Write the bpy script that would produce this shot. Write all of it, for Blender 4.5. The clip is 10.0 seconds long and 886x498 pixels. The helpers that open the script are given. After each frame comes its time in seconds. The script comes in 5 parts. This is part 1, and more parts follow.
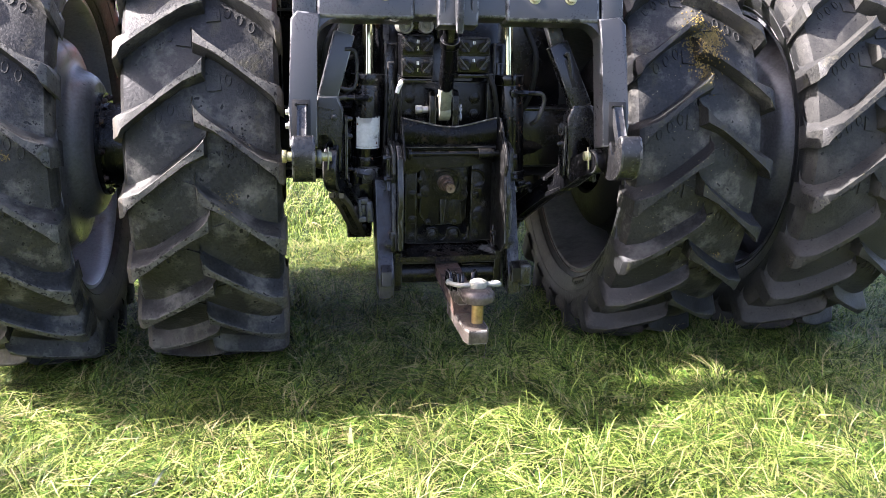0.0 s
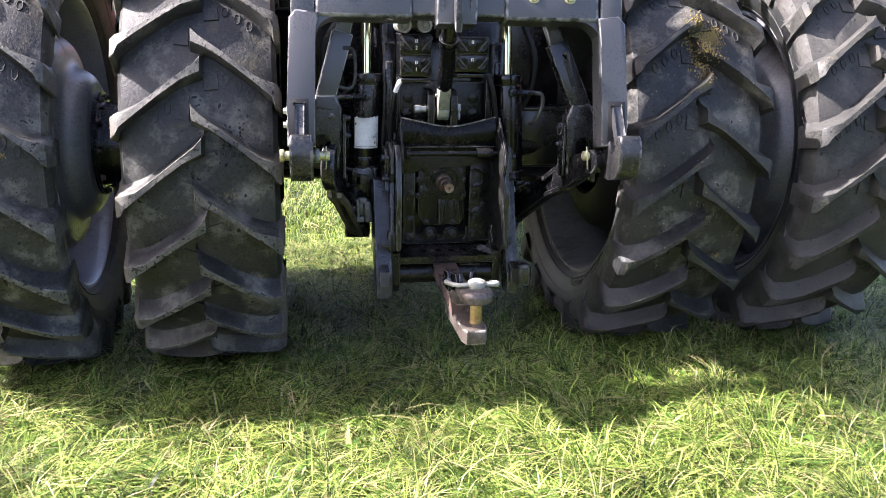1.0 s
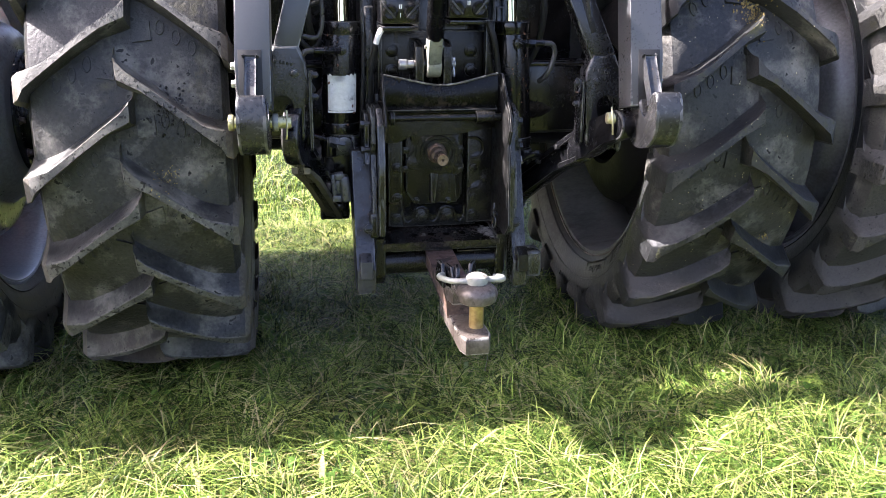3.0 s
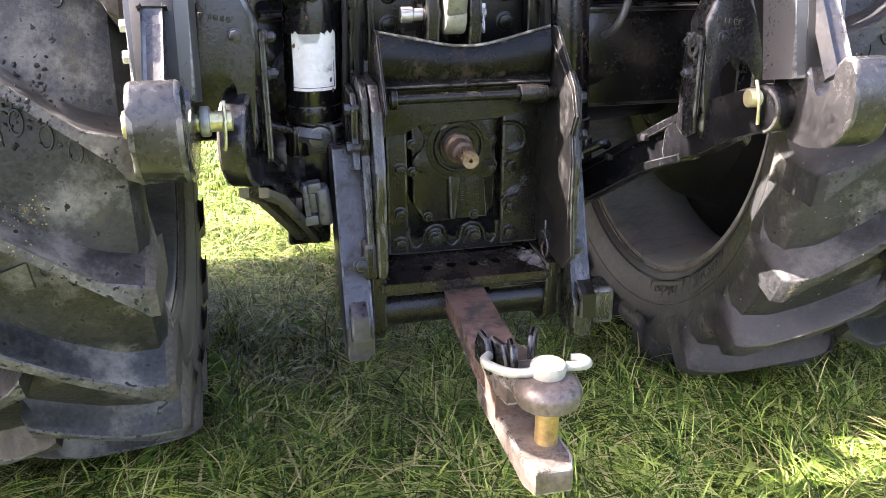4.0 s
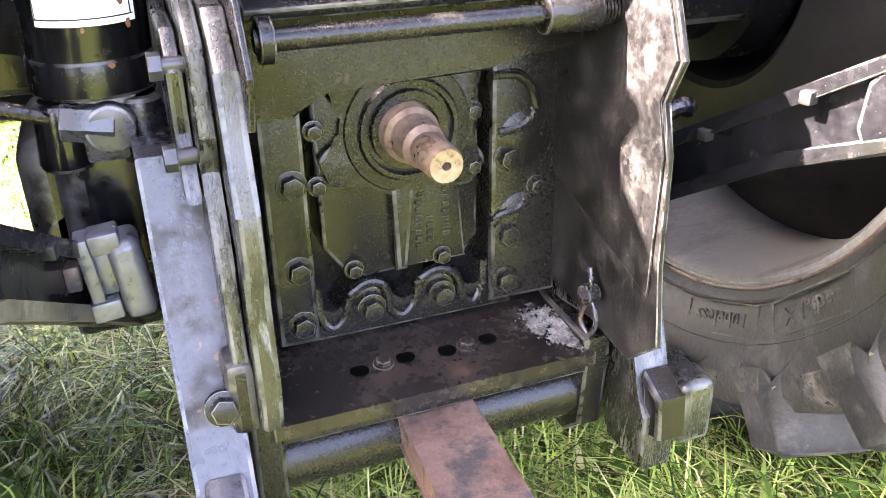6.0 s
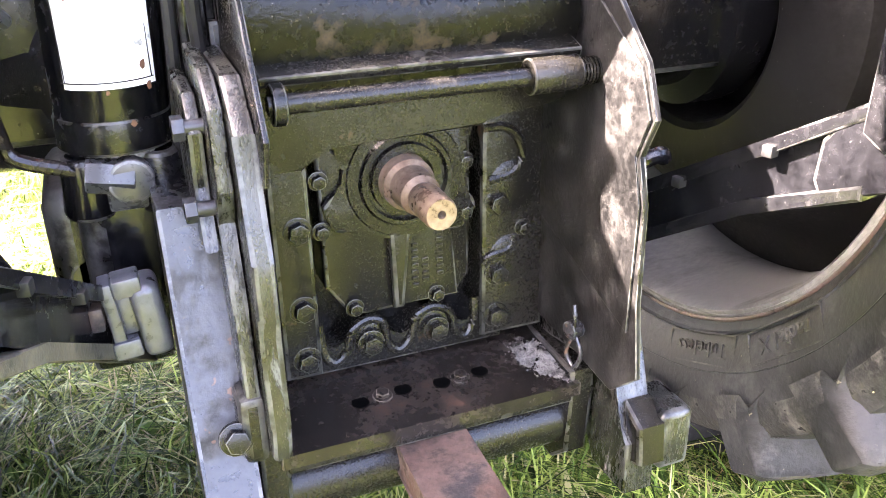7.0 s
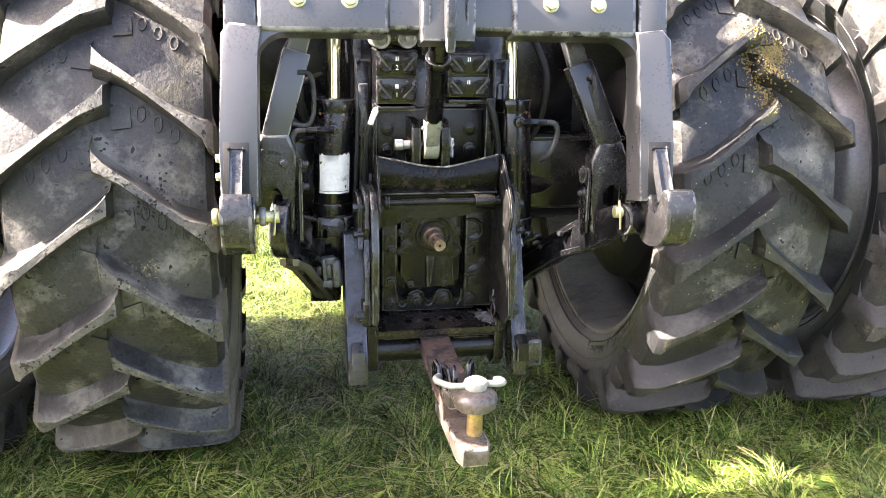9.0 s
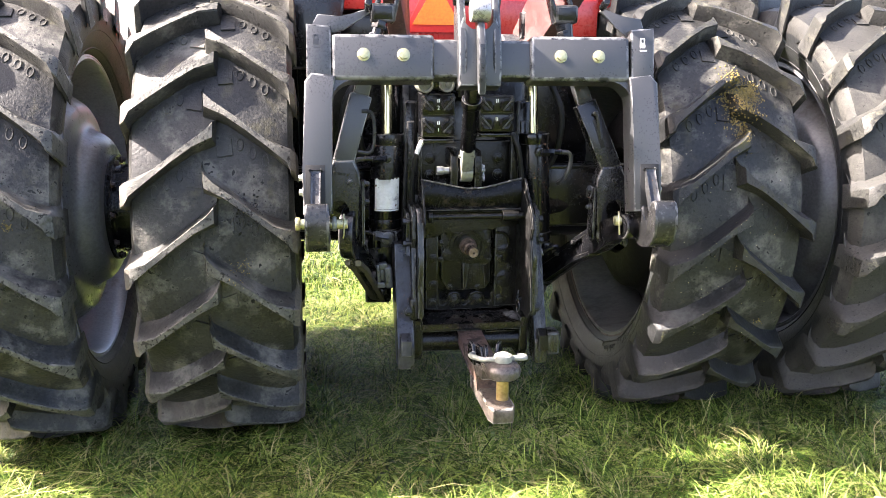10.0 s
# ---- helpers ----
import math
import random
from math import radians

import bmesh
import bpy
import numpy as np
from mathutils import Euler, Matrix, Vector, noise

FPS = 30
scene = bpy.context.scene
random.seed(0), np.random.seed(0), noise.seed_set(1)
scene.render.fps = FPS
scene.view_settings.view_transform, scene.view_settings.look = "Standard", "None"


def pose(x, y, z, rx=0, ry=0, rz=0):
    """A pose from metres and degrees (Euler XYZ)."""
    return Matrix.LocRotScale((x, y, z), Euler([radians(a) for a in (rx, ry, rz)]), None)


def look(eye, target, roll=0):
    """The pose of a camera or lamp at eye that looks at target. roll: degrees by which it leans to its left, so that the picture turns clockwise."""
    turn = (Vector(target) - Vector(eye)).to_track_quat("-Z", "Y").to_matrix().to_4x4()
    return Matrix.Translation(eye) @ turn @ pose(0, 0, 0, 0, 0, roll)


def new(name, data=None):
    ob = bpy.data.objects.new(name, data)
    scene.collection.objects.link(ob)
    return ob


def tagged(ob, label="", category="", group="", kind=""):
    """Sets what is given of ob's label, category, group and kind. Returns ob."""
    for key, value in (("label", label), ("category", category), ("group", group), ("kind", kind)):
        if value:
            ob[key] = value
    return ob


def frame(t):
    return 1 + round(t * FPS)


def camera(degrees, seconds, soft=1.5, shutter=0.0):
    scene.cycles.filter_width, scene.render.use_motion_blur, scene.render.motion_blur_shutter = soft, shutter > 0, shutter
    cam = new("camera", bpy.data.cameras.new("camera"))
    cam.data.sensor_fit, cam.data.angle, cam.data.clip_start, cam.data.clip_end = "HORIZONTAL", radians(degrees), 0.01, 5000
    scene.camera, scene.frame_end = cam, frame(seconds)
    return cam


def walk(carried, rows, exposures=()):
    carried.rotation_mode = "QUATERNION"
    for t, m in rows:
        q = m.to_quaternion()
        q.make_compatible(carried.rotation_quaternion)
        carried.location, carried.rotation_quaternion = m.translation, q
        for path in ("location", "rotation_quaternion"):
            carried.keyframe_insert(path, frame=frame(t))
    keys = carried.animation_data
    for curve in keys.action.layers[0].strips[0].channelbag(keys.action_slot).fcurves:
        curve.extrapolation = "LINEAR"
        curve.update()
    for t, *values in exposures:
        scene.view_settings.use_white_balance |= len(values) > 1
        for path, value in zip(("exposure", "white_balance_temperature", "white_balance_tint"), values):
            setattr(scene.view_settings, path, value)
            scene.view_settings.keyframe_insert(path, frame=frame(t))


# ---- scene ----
cam = camera(55.3, 10.0, soft=0.8)
PATH = [
    (0, (-0.633, -3.303, 1.479), (-0.273, -1.412, 0.935), 1.3),
    (0.5, (-0.642, -3.292, 1.477), (-0.276, -1.405, 0.927), 1.4),
    (1, (-0.633, -3.293, 1.47), (-0.268, -1.403, 0.93), 1.4),
    (1.5, (-0.637, -3.292, 1.47), (-0.27, -1.402, 0.931), 1.4),
    (2, (-0.646, -3.253, 1.462), (-0.276, -1.367, 0.905), 1.4),
    (2.2, (-0.649, -3.203, 1.447), (-0.283, -1.321, 0.878), 1.3),
    (3.3, (-0.47, -2.511, 1.346), (-0.103, -0.648, 0.716), 0.3),
    (3.5, (-0.476, -2.327, 1.328), (-0.086, -0.473, 0.687), 0.4),
    (4, (-0.455, -1.819, 1.293), (-0.036, -0.005, 0.563), -0.2),
    (4.5, (-0.362, -1.378, 1.213), (0.078, 0.38, 0.367), -0.7),
    (5, (-0.312, -1.049, 1.153), (0.204, 0.667, 0.263), -0.7),
    (5.5, (-0.29, -0.866, 1.106), (0.341, 0.809, 0.212), -0.7),
    (6.8, (-0.285, -0.86, 1.135), (0.361, 0.824, 0.27), -1.2),
    (7, (-0.315, -0.915, 1.157), (0.359, 0.772, 0.322), -0.8),
    (7.5, (-0.371, -1.262, 1.265), (0.219, 0.463, 0.443), 0.6),
    (8, (-0.464, -1.695, 1.375), (0.026, 0.064, 0.559), 0.6),
    (8.5, (-0.497, -2.139, 1.465), (-0.057, -0.314, 0.776), 0.6),
    (9, (-0.481, -2.569, 1.517), (-0.104, -0.684, 0.962), 1.3),
    (9.5, (-0.563, -2.895, 1.503), (-0.235, -0.988, 0.998), 0.9),
    (10, (-0.593, -3.125, 1.531), (-0.288, -1.2, 1.079), 0.6),
]
EXPOSURE = [(0, 2.85, 6320, 23), (2.2, 2.85, 6320, 23), (3.5, 3.52, 6380, 24), (4.0, 4.03, 6910, 25), (4.5, 4.75, 7260, 24), (5.0, 5.43, 7080, 27), (5.5, 5.81, 7280, 29),
            (7.0, 5.8, 7360, 28), (7.5, 5.69, 7450, 27), (8.0, 4.87, 7580, 24), (8.5, 4.60, 7300, 23), (9.0, 4.1, 7230, 21), (9.5, 3.7, 7180, 19), (10, 3.4, 6930, 19)]
walk(cam, [(t, look(eye, target, roll)) for t, eye, target, roll in PATH], EXPOSURE)

from mathutils.bvhtree import BVHTree

# ---- world, sun ----
SUN_WAY = Vector((0.745, -0.075, -0.660)).normalized()
world = bpy.data.worlds.new("sky")
scene.world = world
world.use_nodes = True
wn, wl = world.node_tree.nodes, world.node_tree.links
wn.clear()
sky = wn.new("ShaderNodeTexSky")
sky.sky_type = "NISHITA"
sky.sun_disc = False
sky.sun_elevation = math.asin(-SUN_WAY.z)
sky.sun_rotation = math.atan2(-SUN_WAY.x, -SUN_WAY.y)
sky.dust_density = 3.5
sky.air_density = 0.75
bg = wn.new("ShaderNodeBackground")
bg.inputs["Strength"].default_value = 0.112
wo = wn.new("ShaderNodeOutputWorld")
wl.new(sky.outputs[0], bg.inputs["Color"])
wl.new(bg.outputs[0], wo.inputs["Surface"])
sun_data = bpy.data.lights.new("sun", "SUN")
sun_data.energy = 5.0
sun_data.angle = radians(0.55)
sun_data.color = (1.0, 0.97, 0.91)
sun = new("sun", sun_data)
sun.matrix_world = look((0, 0, 0), tuple(SUN_WAY))
sun.location = (-6, 0, 8)


# ---- materials ----
def surface(name, dark, light, rough=(0.45, 0.7), metal=0.0, coarse=6.0, fine=90.0, bump=0.15, bump_size=0.002,
            stain=None, stain_at=(0.55, 0.7), stain_scale=9.0, stain_rough=0.85, specular=0.5, speck=None, speck_at=0.7, speck_scale=170.0, stretch=(1, 1, 1),
            second=None, second_at=(0.6, 0.75), second_scale=25.0, island=0.0, coat=0.0):
    """Two-scale noise between two colours, with optional stains, specks and a fine bump."""
    m = bpy.data.materials.new(name)
    m.use_nodes = True
    n, l = m.node_tree.nodes, m.node_tree.links
    b = n["Principled BSDF"]
    b.inputs["Metallic"].default_value = metal
    b.inputs["Specular IOR Level"].default_value = specular
    b.inputs["Coat Weight"].default_value = coat
    tc = n.new("ShaderNodeTexCoord")
    mp = n.new("ShaderNodeMapping")
    mp.inputs["Scale"].default_value = stretch
    l.new(tc.outputs["Object"], mp.inputs["Vector"])

    def nz(scale, detail, rough_=0.6):
        t = n.new("ShaderNodeTexNoise")
        t.inputs["Scale"].default_value, t.inputs["Detail"].default_value, t.inputs["Roughness"].default_value = scale, detail, rough_
        l.new(mp.outputs["Vector"], t.inputs["Vector"])
        return t.outputs["Fac"]

    def ramp(fac, lo, hi):
        r = n.new("ShaderNodeMapRange")
        r.inputs["From Min"].default_value, r.inputs["From Max"].default_value = lo, hi
        l.new(fac, r.inputs["Value"])
        return r.outputs["Result"]

    def mix(fac, a, c):
        x = n.new("ShaderNodeMix")
        x.data_type = "RGBA"
        l.new(fac, x.inputs["Factor"])
        for sock, v in ((x.inputs["A"], a), (x.inputs["B"], c)):
            if isinstance(v, tuple):
                sock.default_value = (*v, 1)
            else:
                l.new(v, sock)
        return x.outputs["Result"]

    def mixf(fac, a, c):
        x = n.new("ShaderNodeMix")
        l.new(fac, x.inputs["Factor"])
        for sock, v in ((x.inputs["A"], a), (x.inputs["B"], c)):
            if isinstance(v, (int, float)):
                sock.default_value = v
            else:
                l.new(v, sock)
        return x.outputs["Result"]

    big, small = nz(coarse, 5), nz(fine, 4)
    blend = n.new("ShaderNodeMath")
    blend.operation = "MULTIPLY_ADD"
    l.new(small, blend.inputs[0])
    blend.inputs[1].default_value = 0.45
    half = n.new("ShaderNodeMath")
    half.operation = "MULTIPLY"
    l.new(big, half.inputs[0])
    half.inputs[1].default_value = 0.55
    l.new(half.outputs[0], blend.inputs[2])
    base = ramp(blend.outputs[0], 0.39, 0.61)
    colour = mix(base, dark, light)
    r = mixf(base, rough[0], rough[1])
    if island:
        g = n.new("ShaderNodeNewGeometry")
        colour = mix(ramp(g.outputs["Random Per Island"], -0.2, 1.0 / island), colour, tuple(0.5 * v for v in dark))
    if second:
        k = ramp(nz(second_scale, 6, 0.7), *second_at)
        colour, r = mix(k, colour, second), mixf(k, r, stain_rough)
    if stain:
        k = ramp(nz(stain_scale, 8, 0.72), *stain_at)
        colour, r = mix(k, colour, stain), mixf(k, r, stain_rough)
    if speck:
        k = ramp(nz(speck_scale, 2), speck_at, speck_at + 0.04)
        colour = mix(k, colour, speck)
    l.new(colour, b.inputs["Base Color"])
    l.new(r, b.inputs["Roughness"])
    bp = n.new("ShaderNodeBump")
    bp.inputs["Strength"].default_value, bp.inputs["Distance"].default_value = bump, bump_size
    l.new(small, bp.inputs["Height"])
    l.new(bp.outputs["Normal"], b.inputs["Normal"])
    return m


RUBBER = surface("rubber", (0.007, 0.007, 0.007), (0.028, 0.028, 0.026), (0.40, 0.65), coarse=5, fine=90, bump=0.6, bump_size=0.004, stain=(0.205, 0.195, 0.165), stain_at=(0.51, 0.82), stain_scale=6, speck=(0.003, 0.003, 0.003), speck_at=0.66, speck_scale=48.0, specular=0.3,
                 second=(0.060, 0.056, 0.032), second_at=(0.57, 0.78), second_scale=8)
LUG_FACE = surface("muddy_lug_face", (0.030, 0.030, 0.027), (0.078, 0.076, 0.066), (0.5, 0.8), coarse=14, fine=110, bump=0.6, bump_size=0.004, stain=(0.20, 0.192, 0.158), stain_at=(0.54, 0.82), stain_scale=18, speck=(0.005, 0.005, 0.004), speck_at=0.595, speck_scale=70.0, specular=0.3,
                   second=(0.026, 0.029, 0.014), second_at=(0.56, 0.70), second_scale=13)
LUG_FLANK = surface("smooth_lug_flank", (0.009, 0.009, 0.009), (0.032, 0.032, 0.030), (0.32, 0.55), coarse=6, fine=90, bump=0.35, bump_size=0.003, stain=(0.20, 0.19, 0.162), stain_at=(0.50, 0.82), stain_scale=6, speck=(0.003, 0.003, 0.003), speck_at=0.66, speck_scale=48.0, specular=0.28,
                    second=(0.060, 0.056, 0.034), second_at=(0.57, 0.78), second_scale=8)
# darker rubber copy: shade on the right wheels is put into its colour
SHADED_RUBBER = surface("shaded_rubber", (0.006, 0.0063, 0.0066), (0.019, 0.0198, 0.0202), (0.38, 0.60), coarse=5, fine=90, bump=0.5, bump_size=0.003, stain=(0.095, 0.095, 0.088), stain_at=(0.53, 0.86), stain_scale=7, speck=(0.10, 0.09, 0.06), speck_at=0.72, speck_scale=80.0, specular=0.25)
# outer right tyre's rubber, lightened by dust and by painted-in sunlight
SUNLIT_RUBBER = surface("sunlit_rubber", (0.018, 0.018, 0.017), (0.040, 0.039, 0.035), (0.45, 0.7), coarse=6, fine=110, bump=0.5, bump_size=0.004, stain=(0.12, 0.114, 0.099), stain_at=(0.52, 0.95), stain_scale=5, speck=(0.006, 0.006, 0.006), speck_at=0.66, speck_scale=60.0, specular=0.25)
# lug face darkened for the right tyres' shade; mud stains kept
SHADED_FACE = surface("shaded_lug_face", (0.011, 0.0113, 0.0108), (0.036, 0.0358, 0.031), (0.45, 0.75), coarse=14, fine=110, bump=0.6, bump_size=0.004, stain=(0.15, 0.140, 0.098), stain_at=(0.57, 0.80), stain_scale=16, speck=(0.004, 0.004, 0.004), speck_at=0.62, speck_scale=70.0, specular=0.3,
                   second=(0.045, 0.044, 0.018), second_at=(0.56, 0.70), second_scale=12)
WALL_RUBBER = surface("dusty_sidewall", (0.034, 0.030, 0.024), (0.088, 0.079, 0.064), (0.5, 0.75), coarse=5, fine=90, bump=0.5, bump_size=0.003, stain=(0.15, 0.133, 0.105), stain_at=(0.52, 0.82), stain_scale=6, speck=(0.006, 0.006, 0.005), speck_at=0.68, speck_scale=60.0, specular=0.18)
DUNG = surface("dried_mud", (0.11, 0.08, 0.022), (0.22, 0.16, 0.045), (0.8, 0.95), fine=140, bump=0.8, bump_size=0.004)
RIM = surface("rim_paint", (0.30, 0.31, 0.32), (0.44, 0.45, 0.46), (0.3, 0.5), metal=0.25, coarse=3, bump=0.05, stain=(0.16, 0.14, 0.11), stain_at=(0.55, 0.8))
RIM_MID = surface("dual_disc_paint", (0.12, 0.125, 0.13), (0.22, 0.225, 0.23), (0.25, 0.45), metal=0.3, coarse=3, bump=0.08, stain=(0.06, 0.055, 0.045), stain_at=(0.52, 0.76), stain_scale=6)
# rim grey darkened to carry the shade on the outer right wheel
RIM_SHADED = surface("dusty_rim_inside", (0.085, 0.088, 0.092), (0.165, 0.170, 0.175), (0.3, 0.5), metal=0.3, coarse=4, bump=0.05, stain=(0.055, 0.050, 0.042), stain_at=(0.5, 0.75), stain_scale=5)
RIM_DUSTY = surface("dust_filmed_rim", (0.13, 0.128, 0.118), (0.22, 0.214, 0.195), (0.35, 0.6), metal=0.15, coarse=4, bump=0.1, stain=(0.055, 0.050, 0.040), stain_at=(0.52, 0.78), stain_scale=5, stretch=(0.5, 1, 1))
BLACK = surface("black_paint", (0.0018, 0.0018, 0.0021), (0.0062, 0.0063, 0.0072), (0.12, 0.30), coarse=8, bump=0.2, stain=(0.036, 0.035, 0.033), stain_at=(0.62, 0.86), stain_scale=18, speck=(0.15, 0.147, 0.135), speck_at=0.735, speck_scale=330.0, specular=0.40)
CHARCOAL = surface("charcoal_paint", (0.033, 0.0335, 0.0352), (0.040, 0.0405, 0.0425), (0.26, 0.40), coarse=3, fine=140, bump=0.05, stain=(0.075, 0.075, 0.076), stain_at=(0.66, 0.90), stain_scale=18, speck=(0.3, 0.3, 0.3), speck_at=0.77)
CASTING = surface("oily_cast_iron", (0.0025, 0.0024, 0.0021), (0.0104, 0.0097, 0.0082), (0.14, 0.34), coarse=4, fine=320, bump=0.5, bump_size=0.0010, stain=(0.044, 0.043, 0.038), stain_at=(0.60, 0.80), stain_scale=11,
                  second=(0.060, 0.030, 0.015), second_at=(0.66, 0.76), second_scale=15, speck=(0.13, 0.125, 0.11), speck_at=0.725, speck_scale=420.0, specular=0.25)
WORN = surface("worn_steel", (0.008, 0.0084, 0.0095), (0.027, 0.0282, 0.0320), (0.20, 0.42), metal=0.15, coarse=6, stain=(0.010, 0.010, 0.010), stain_at=(0.50, 0.64), stain_scale=9, bump=0.4, second=(0.13, 0.13, 0.127), second_at=(0.66, 0.76), second_scale=24, speck=(0.07, 0.035, 0.02), speck_at=0.68, speck_scale=60.0)
JAW = surface("worn_rusty_jaw", (0.036, 0.028, 0.023), (0.100, 0.086, 0.074), (0.28, 0.5), metal=0.25, coarse=12, stain=(0.016, 0.011, 0.008), stain_at=(0.52, 0.66), stain_scale=18, bump=0.45, second=(0.20, 0.188, 0.168), second_at=(0.64, 0.75), second_scale=22)
OILY = surface("oily_rusted_plate", (0.0045, 0.0040, 0.0036), (0.018, 0.0135, 0.0108), (0.12, 0.38), coarse=9, fine=110, bump=0.3, stain=(0.12, 0.09, 0.07), stain_at=(0.66, 0.84), stain_scale=15, second=(0.070, 0.032, 0.018), second_at=(0.60, 0.74), second_scale=9, specular=0.3)
RUST = surface("rusty_steel", (0.036, 0.021, 0.016), (0.100, 0.064, 0.049), (0.34, 0.6), coarse=10, fine=120, bump=0.45, stain=(0.010, 0.008, 0.007), stain_at=(0.50, 0.60), stain_scale=9, second=(0.26, 0.225, 0.19), second_at=(0.65, 0.77), second_scale=20)
ZINC = surface("zinc_yellow", (0.26, 0.245, 0.13), (0.46, 0.43, 0.26), (0.25, 0.45), metal=0.7, bump=0.08, stain=(0.08, 0.06, 0.03), stain_at=(0.60, 0.75), stain_scale=30)
BLOCK = surface("rubbed_blue_grey_steel", (0.030, 0.032, 0.037), (0.075, 0.078, 0.086), (0.2, 0.4), metal=0.3, coarse=14, bump=0.3, stain=(0.010, 0.010, 0.010), stain_at=(0.58, 0.70), stain_scale=26)
BRASS = surface("brass_pin", (0.24, 0.16, 0.065), (0.42, 0.31, 0.14), (0.3, 0.5), metal=0.8, bump=0.08)
SCRAPED = surface("scraped_casting", (0.006, 0.0062, 0.0054), (0.020, 0.0203, 0.0170), (0.14, 0.38), coarse=9, fine=150, bump=0.5, bump_size=0.002, stain=(0.10, 0.103, 0.105), stain_at=(0.56, 0.70), stain_scale=7, stain_rough=0.4, stretch=(3, 3, 0.8), second=(0.10, 0.06, 0.03), second_at=(0.66, 0.78), second_scale=14)
SHAFT = surface("rusty_bright_shaft", (0.085, 0.055, 0.036), (0.21, 0.155, 0.115), (0.25, 0.45), metal=0.35, coarse=14, fine=130, bump=0.15, stain=(0.05, 0.03, 0.02), stain_at=(0.58, 0.75), stain_scale=22)
DUSTY = surface("dusty_black_sheet", (0.0026, 0.0026, 0.0026), (0.0100, 0.0098, 0.0095), (0.30, 0.50), coarse=14, fine=150, bump=0.35, stain=(0.036, 0.035, 0.033), stain_at=(0.49, 0.80), stain_scale=26, second=(0.004, 0.004, 0.004), second_at=(0.62, 0.68), second_scale=60, speck=(0.16, 0.157, 0.145), speck_at=0.72, speck_scale=420.0, specular=0.12)
STEEL = surface("bright_steel", (0.26, 0.25, 0.24), (0.46, 0.45, 0.43), (0.25, 0.45), metal=0.6, bump=0.06, stain=(0.1, 0.09, 0.08), stain_at=(0.62, 0.8))
# yellow-green tint paints the grass's reflection into the chrome
CHROME = surface("grass_tinted_chrome", (0.58, 0.60, 0.40), (0.66, 0.68, 0.46), (0.08, 0.16), metal=1.0, bump=0.0)
LIGHT_METAL = surface("pale_galvanised", (0.14, 0.145, 0.125), (0.26, 0.26, 0.225), (0.35, 0.55), metal=0.3, bump=0.15, stain=(0.06, 0.05, 0.035), stain_at=(0.54, 0.70), stain_scale=22)
PAPER = surface("label_paper", (0.62, 0.62, 0.58), (0.78, 0.78, 0.75), (0.5, 0.7), coarse=14, bump=0.05, stain=(0.025, 0.025, 0.023), stain_at=(0.56, 0.66), stain_scale=11)
RED = surface("red_paint", (0.30, 0.012, 0.010), (0.42, 0.022, 0.016), (0.2, 0.4), coarse=3, bump=0.04, stain=(0.22, 0.10, 0.08), stain_at=(0.6, 0.9), coat=0.3)
ARM_RED = surface("worn_arm_paint", (0.05, 0.022, 0.022), (0.12, 0.06, 0.055), (0.3, 0.55), coarse=8, bump=0.2, stain=(0.25, 0.21, 0.18), stain_at=(0.58, 0.8), stain_scale=14)
ORANGE = surface("fluorescent_orange", (0.85, 0.16, 0.01), (0.95, 0.24, 0.02), (0.4, 0.5), bump=0.0)
REFLECT_RED = surface("reflective_red", (0.55, 0.02, 0.015), (0.65, 0.03, 0.02), (0.3, 0.4), bump=0.0)
YELLOW = surface("yellow_plastic", (0.60, 0.45, 0.05), (0.72, 0.56, 0.08), (0.4, 0.5), bump=0.0)
WHITE = surface("white_marking", (0.62, 0.62, 0.6), (0.75, 0.75, 0.74), (0.5, 0.6), bump=0.0)
HOSE = surface("hose_rubber", (0.005, 0.005, 0.005), (0.012, 0.012, 0.012), (0.45, 0.65), bump=0.1, specular=0.3)
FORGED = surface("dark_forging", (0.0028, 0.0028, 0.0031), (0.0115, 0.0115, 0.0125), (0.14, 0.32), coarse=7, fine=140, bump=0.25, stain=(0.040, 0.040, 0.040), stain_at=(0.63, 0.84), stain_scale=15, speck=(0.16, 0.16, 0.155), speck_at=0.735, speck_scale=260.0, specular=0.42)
MATTE = surface("matte_black_disc", (0.003, 0.003, 0.003), (0.0085, 0.0085, 0.0088), (0.45, 0.7), coarse=6, bump=0.2, stain=(0.022, 0.021, 0.019), stain_at=(0.56, 0.82), stain_scale=8, speck=(0.14, 0.135, 0.12), speck_at=0.735, speck_scale=200.0, specular=0.12)
MUDDY = surface("mud_crusted_steel", (0.020, 0.018, 0.012), (0.075, 0.066, 0.044), (0.5, 0.8), coarse=14, fine=120, bump=0.6, stain=(0.008, 0.008, 0.007), stain_at=(0.55, 0.68), stain_scale=20)
CHIP = surface("rust_chips", (0.07, 0.028, 0.012), (0.17, 0.075, 0.035), (0.6, 0.8), coarse=60, bump=0.2)
HOLE = surface("unlit_hole", (0.0004, 0.0004, 0.0004), (0.0008, 0.0008, 0.0008), (0.9, 0.95), bump=0.0, specular=0.02)
HOOK = surface("worn_hook_steel", (0.012, 0.012, 0.0125), (0.036, 0.036, 0.036), (0.14, 0.30), metal=0.45, coarse=6, bump=0.25, stain=(0.10, 0.10, 0.096), stain_at=(0.60, 0.74), stain_scale=12)
GUARD = surface("dirty_black_sheet", (0.0022, 0.0022, 0.0020), (0.008, 0.0078, 0.007), (0.14, 0.36), coarse=7, fine=140, bump=0.5, stain=(0.080, 0.056, 0.032), stain_at=(0.55, 0.70), stain_scale=22, speck=(0.13, 0.11, 0.08), speck_at=0.70, speck_scale=260.0, specular=0.30)
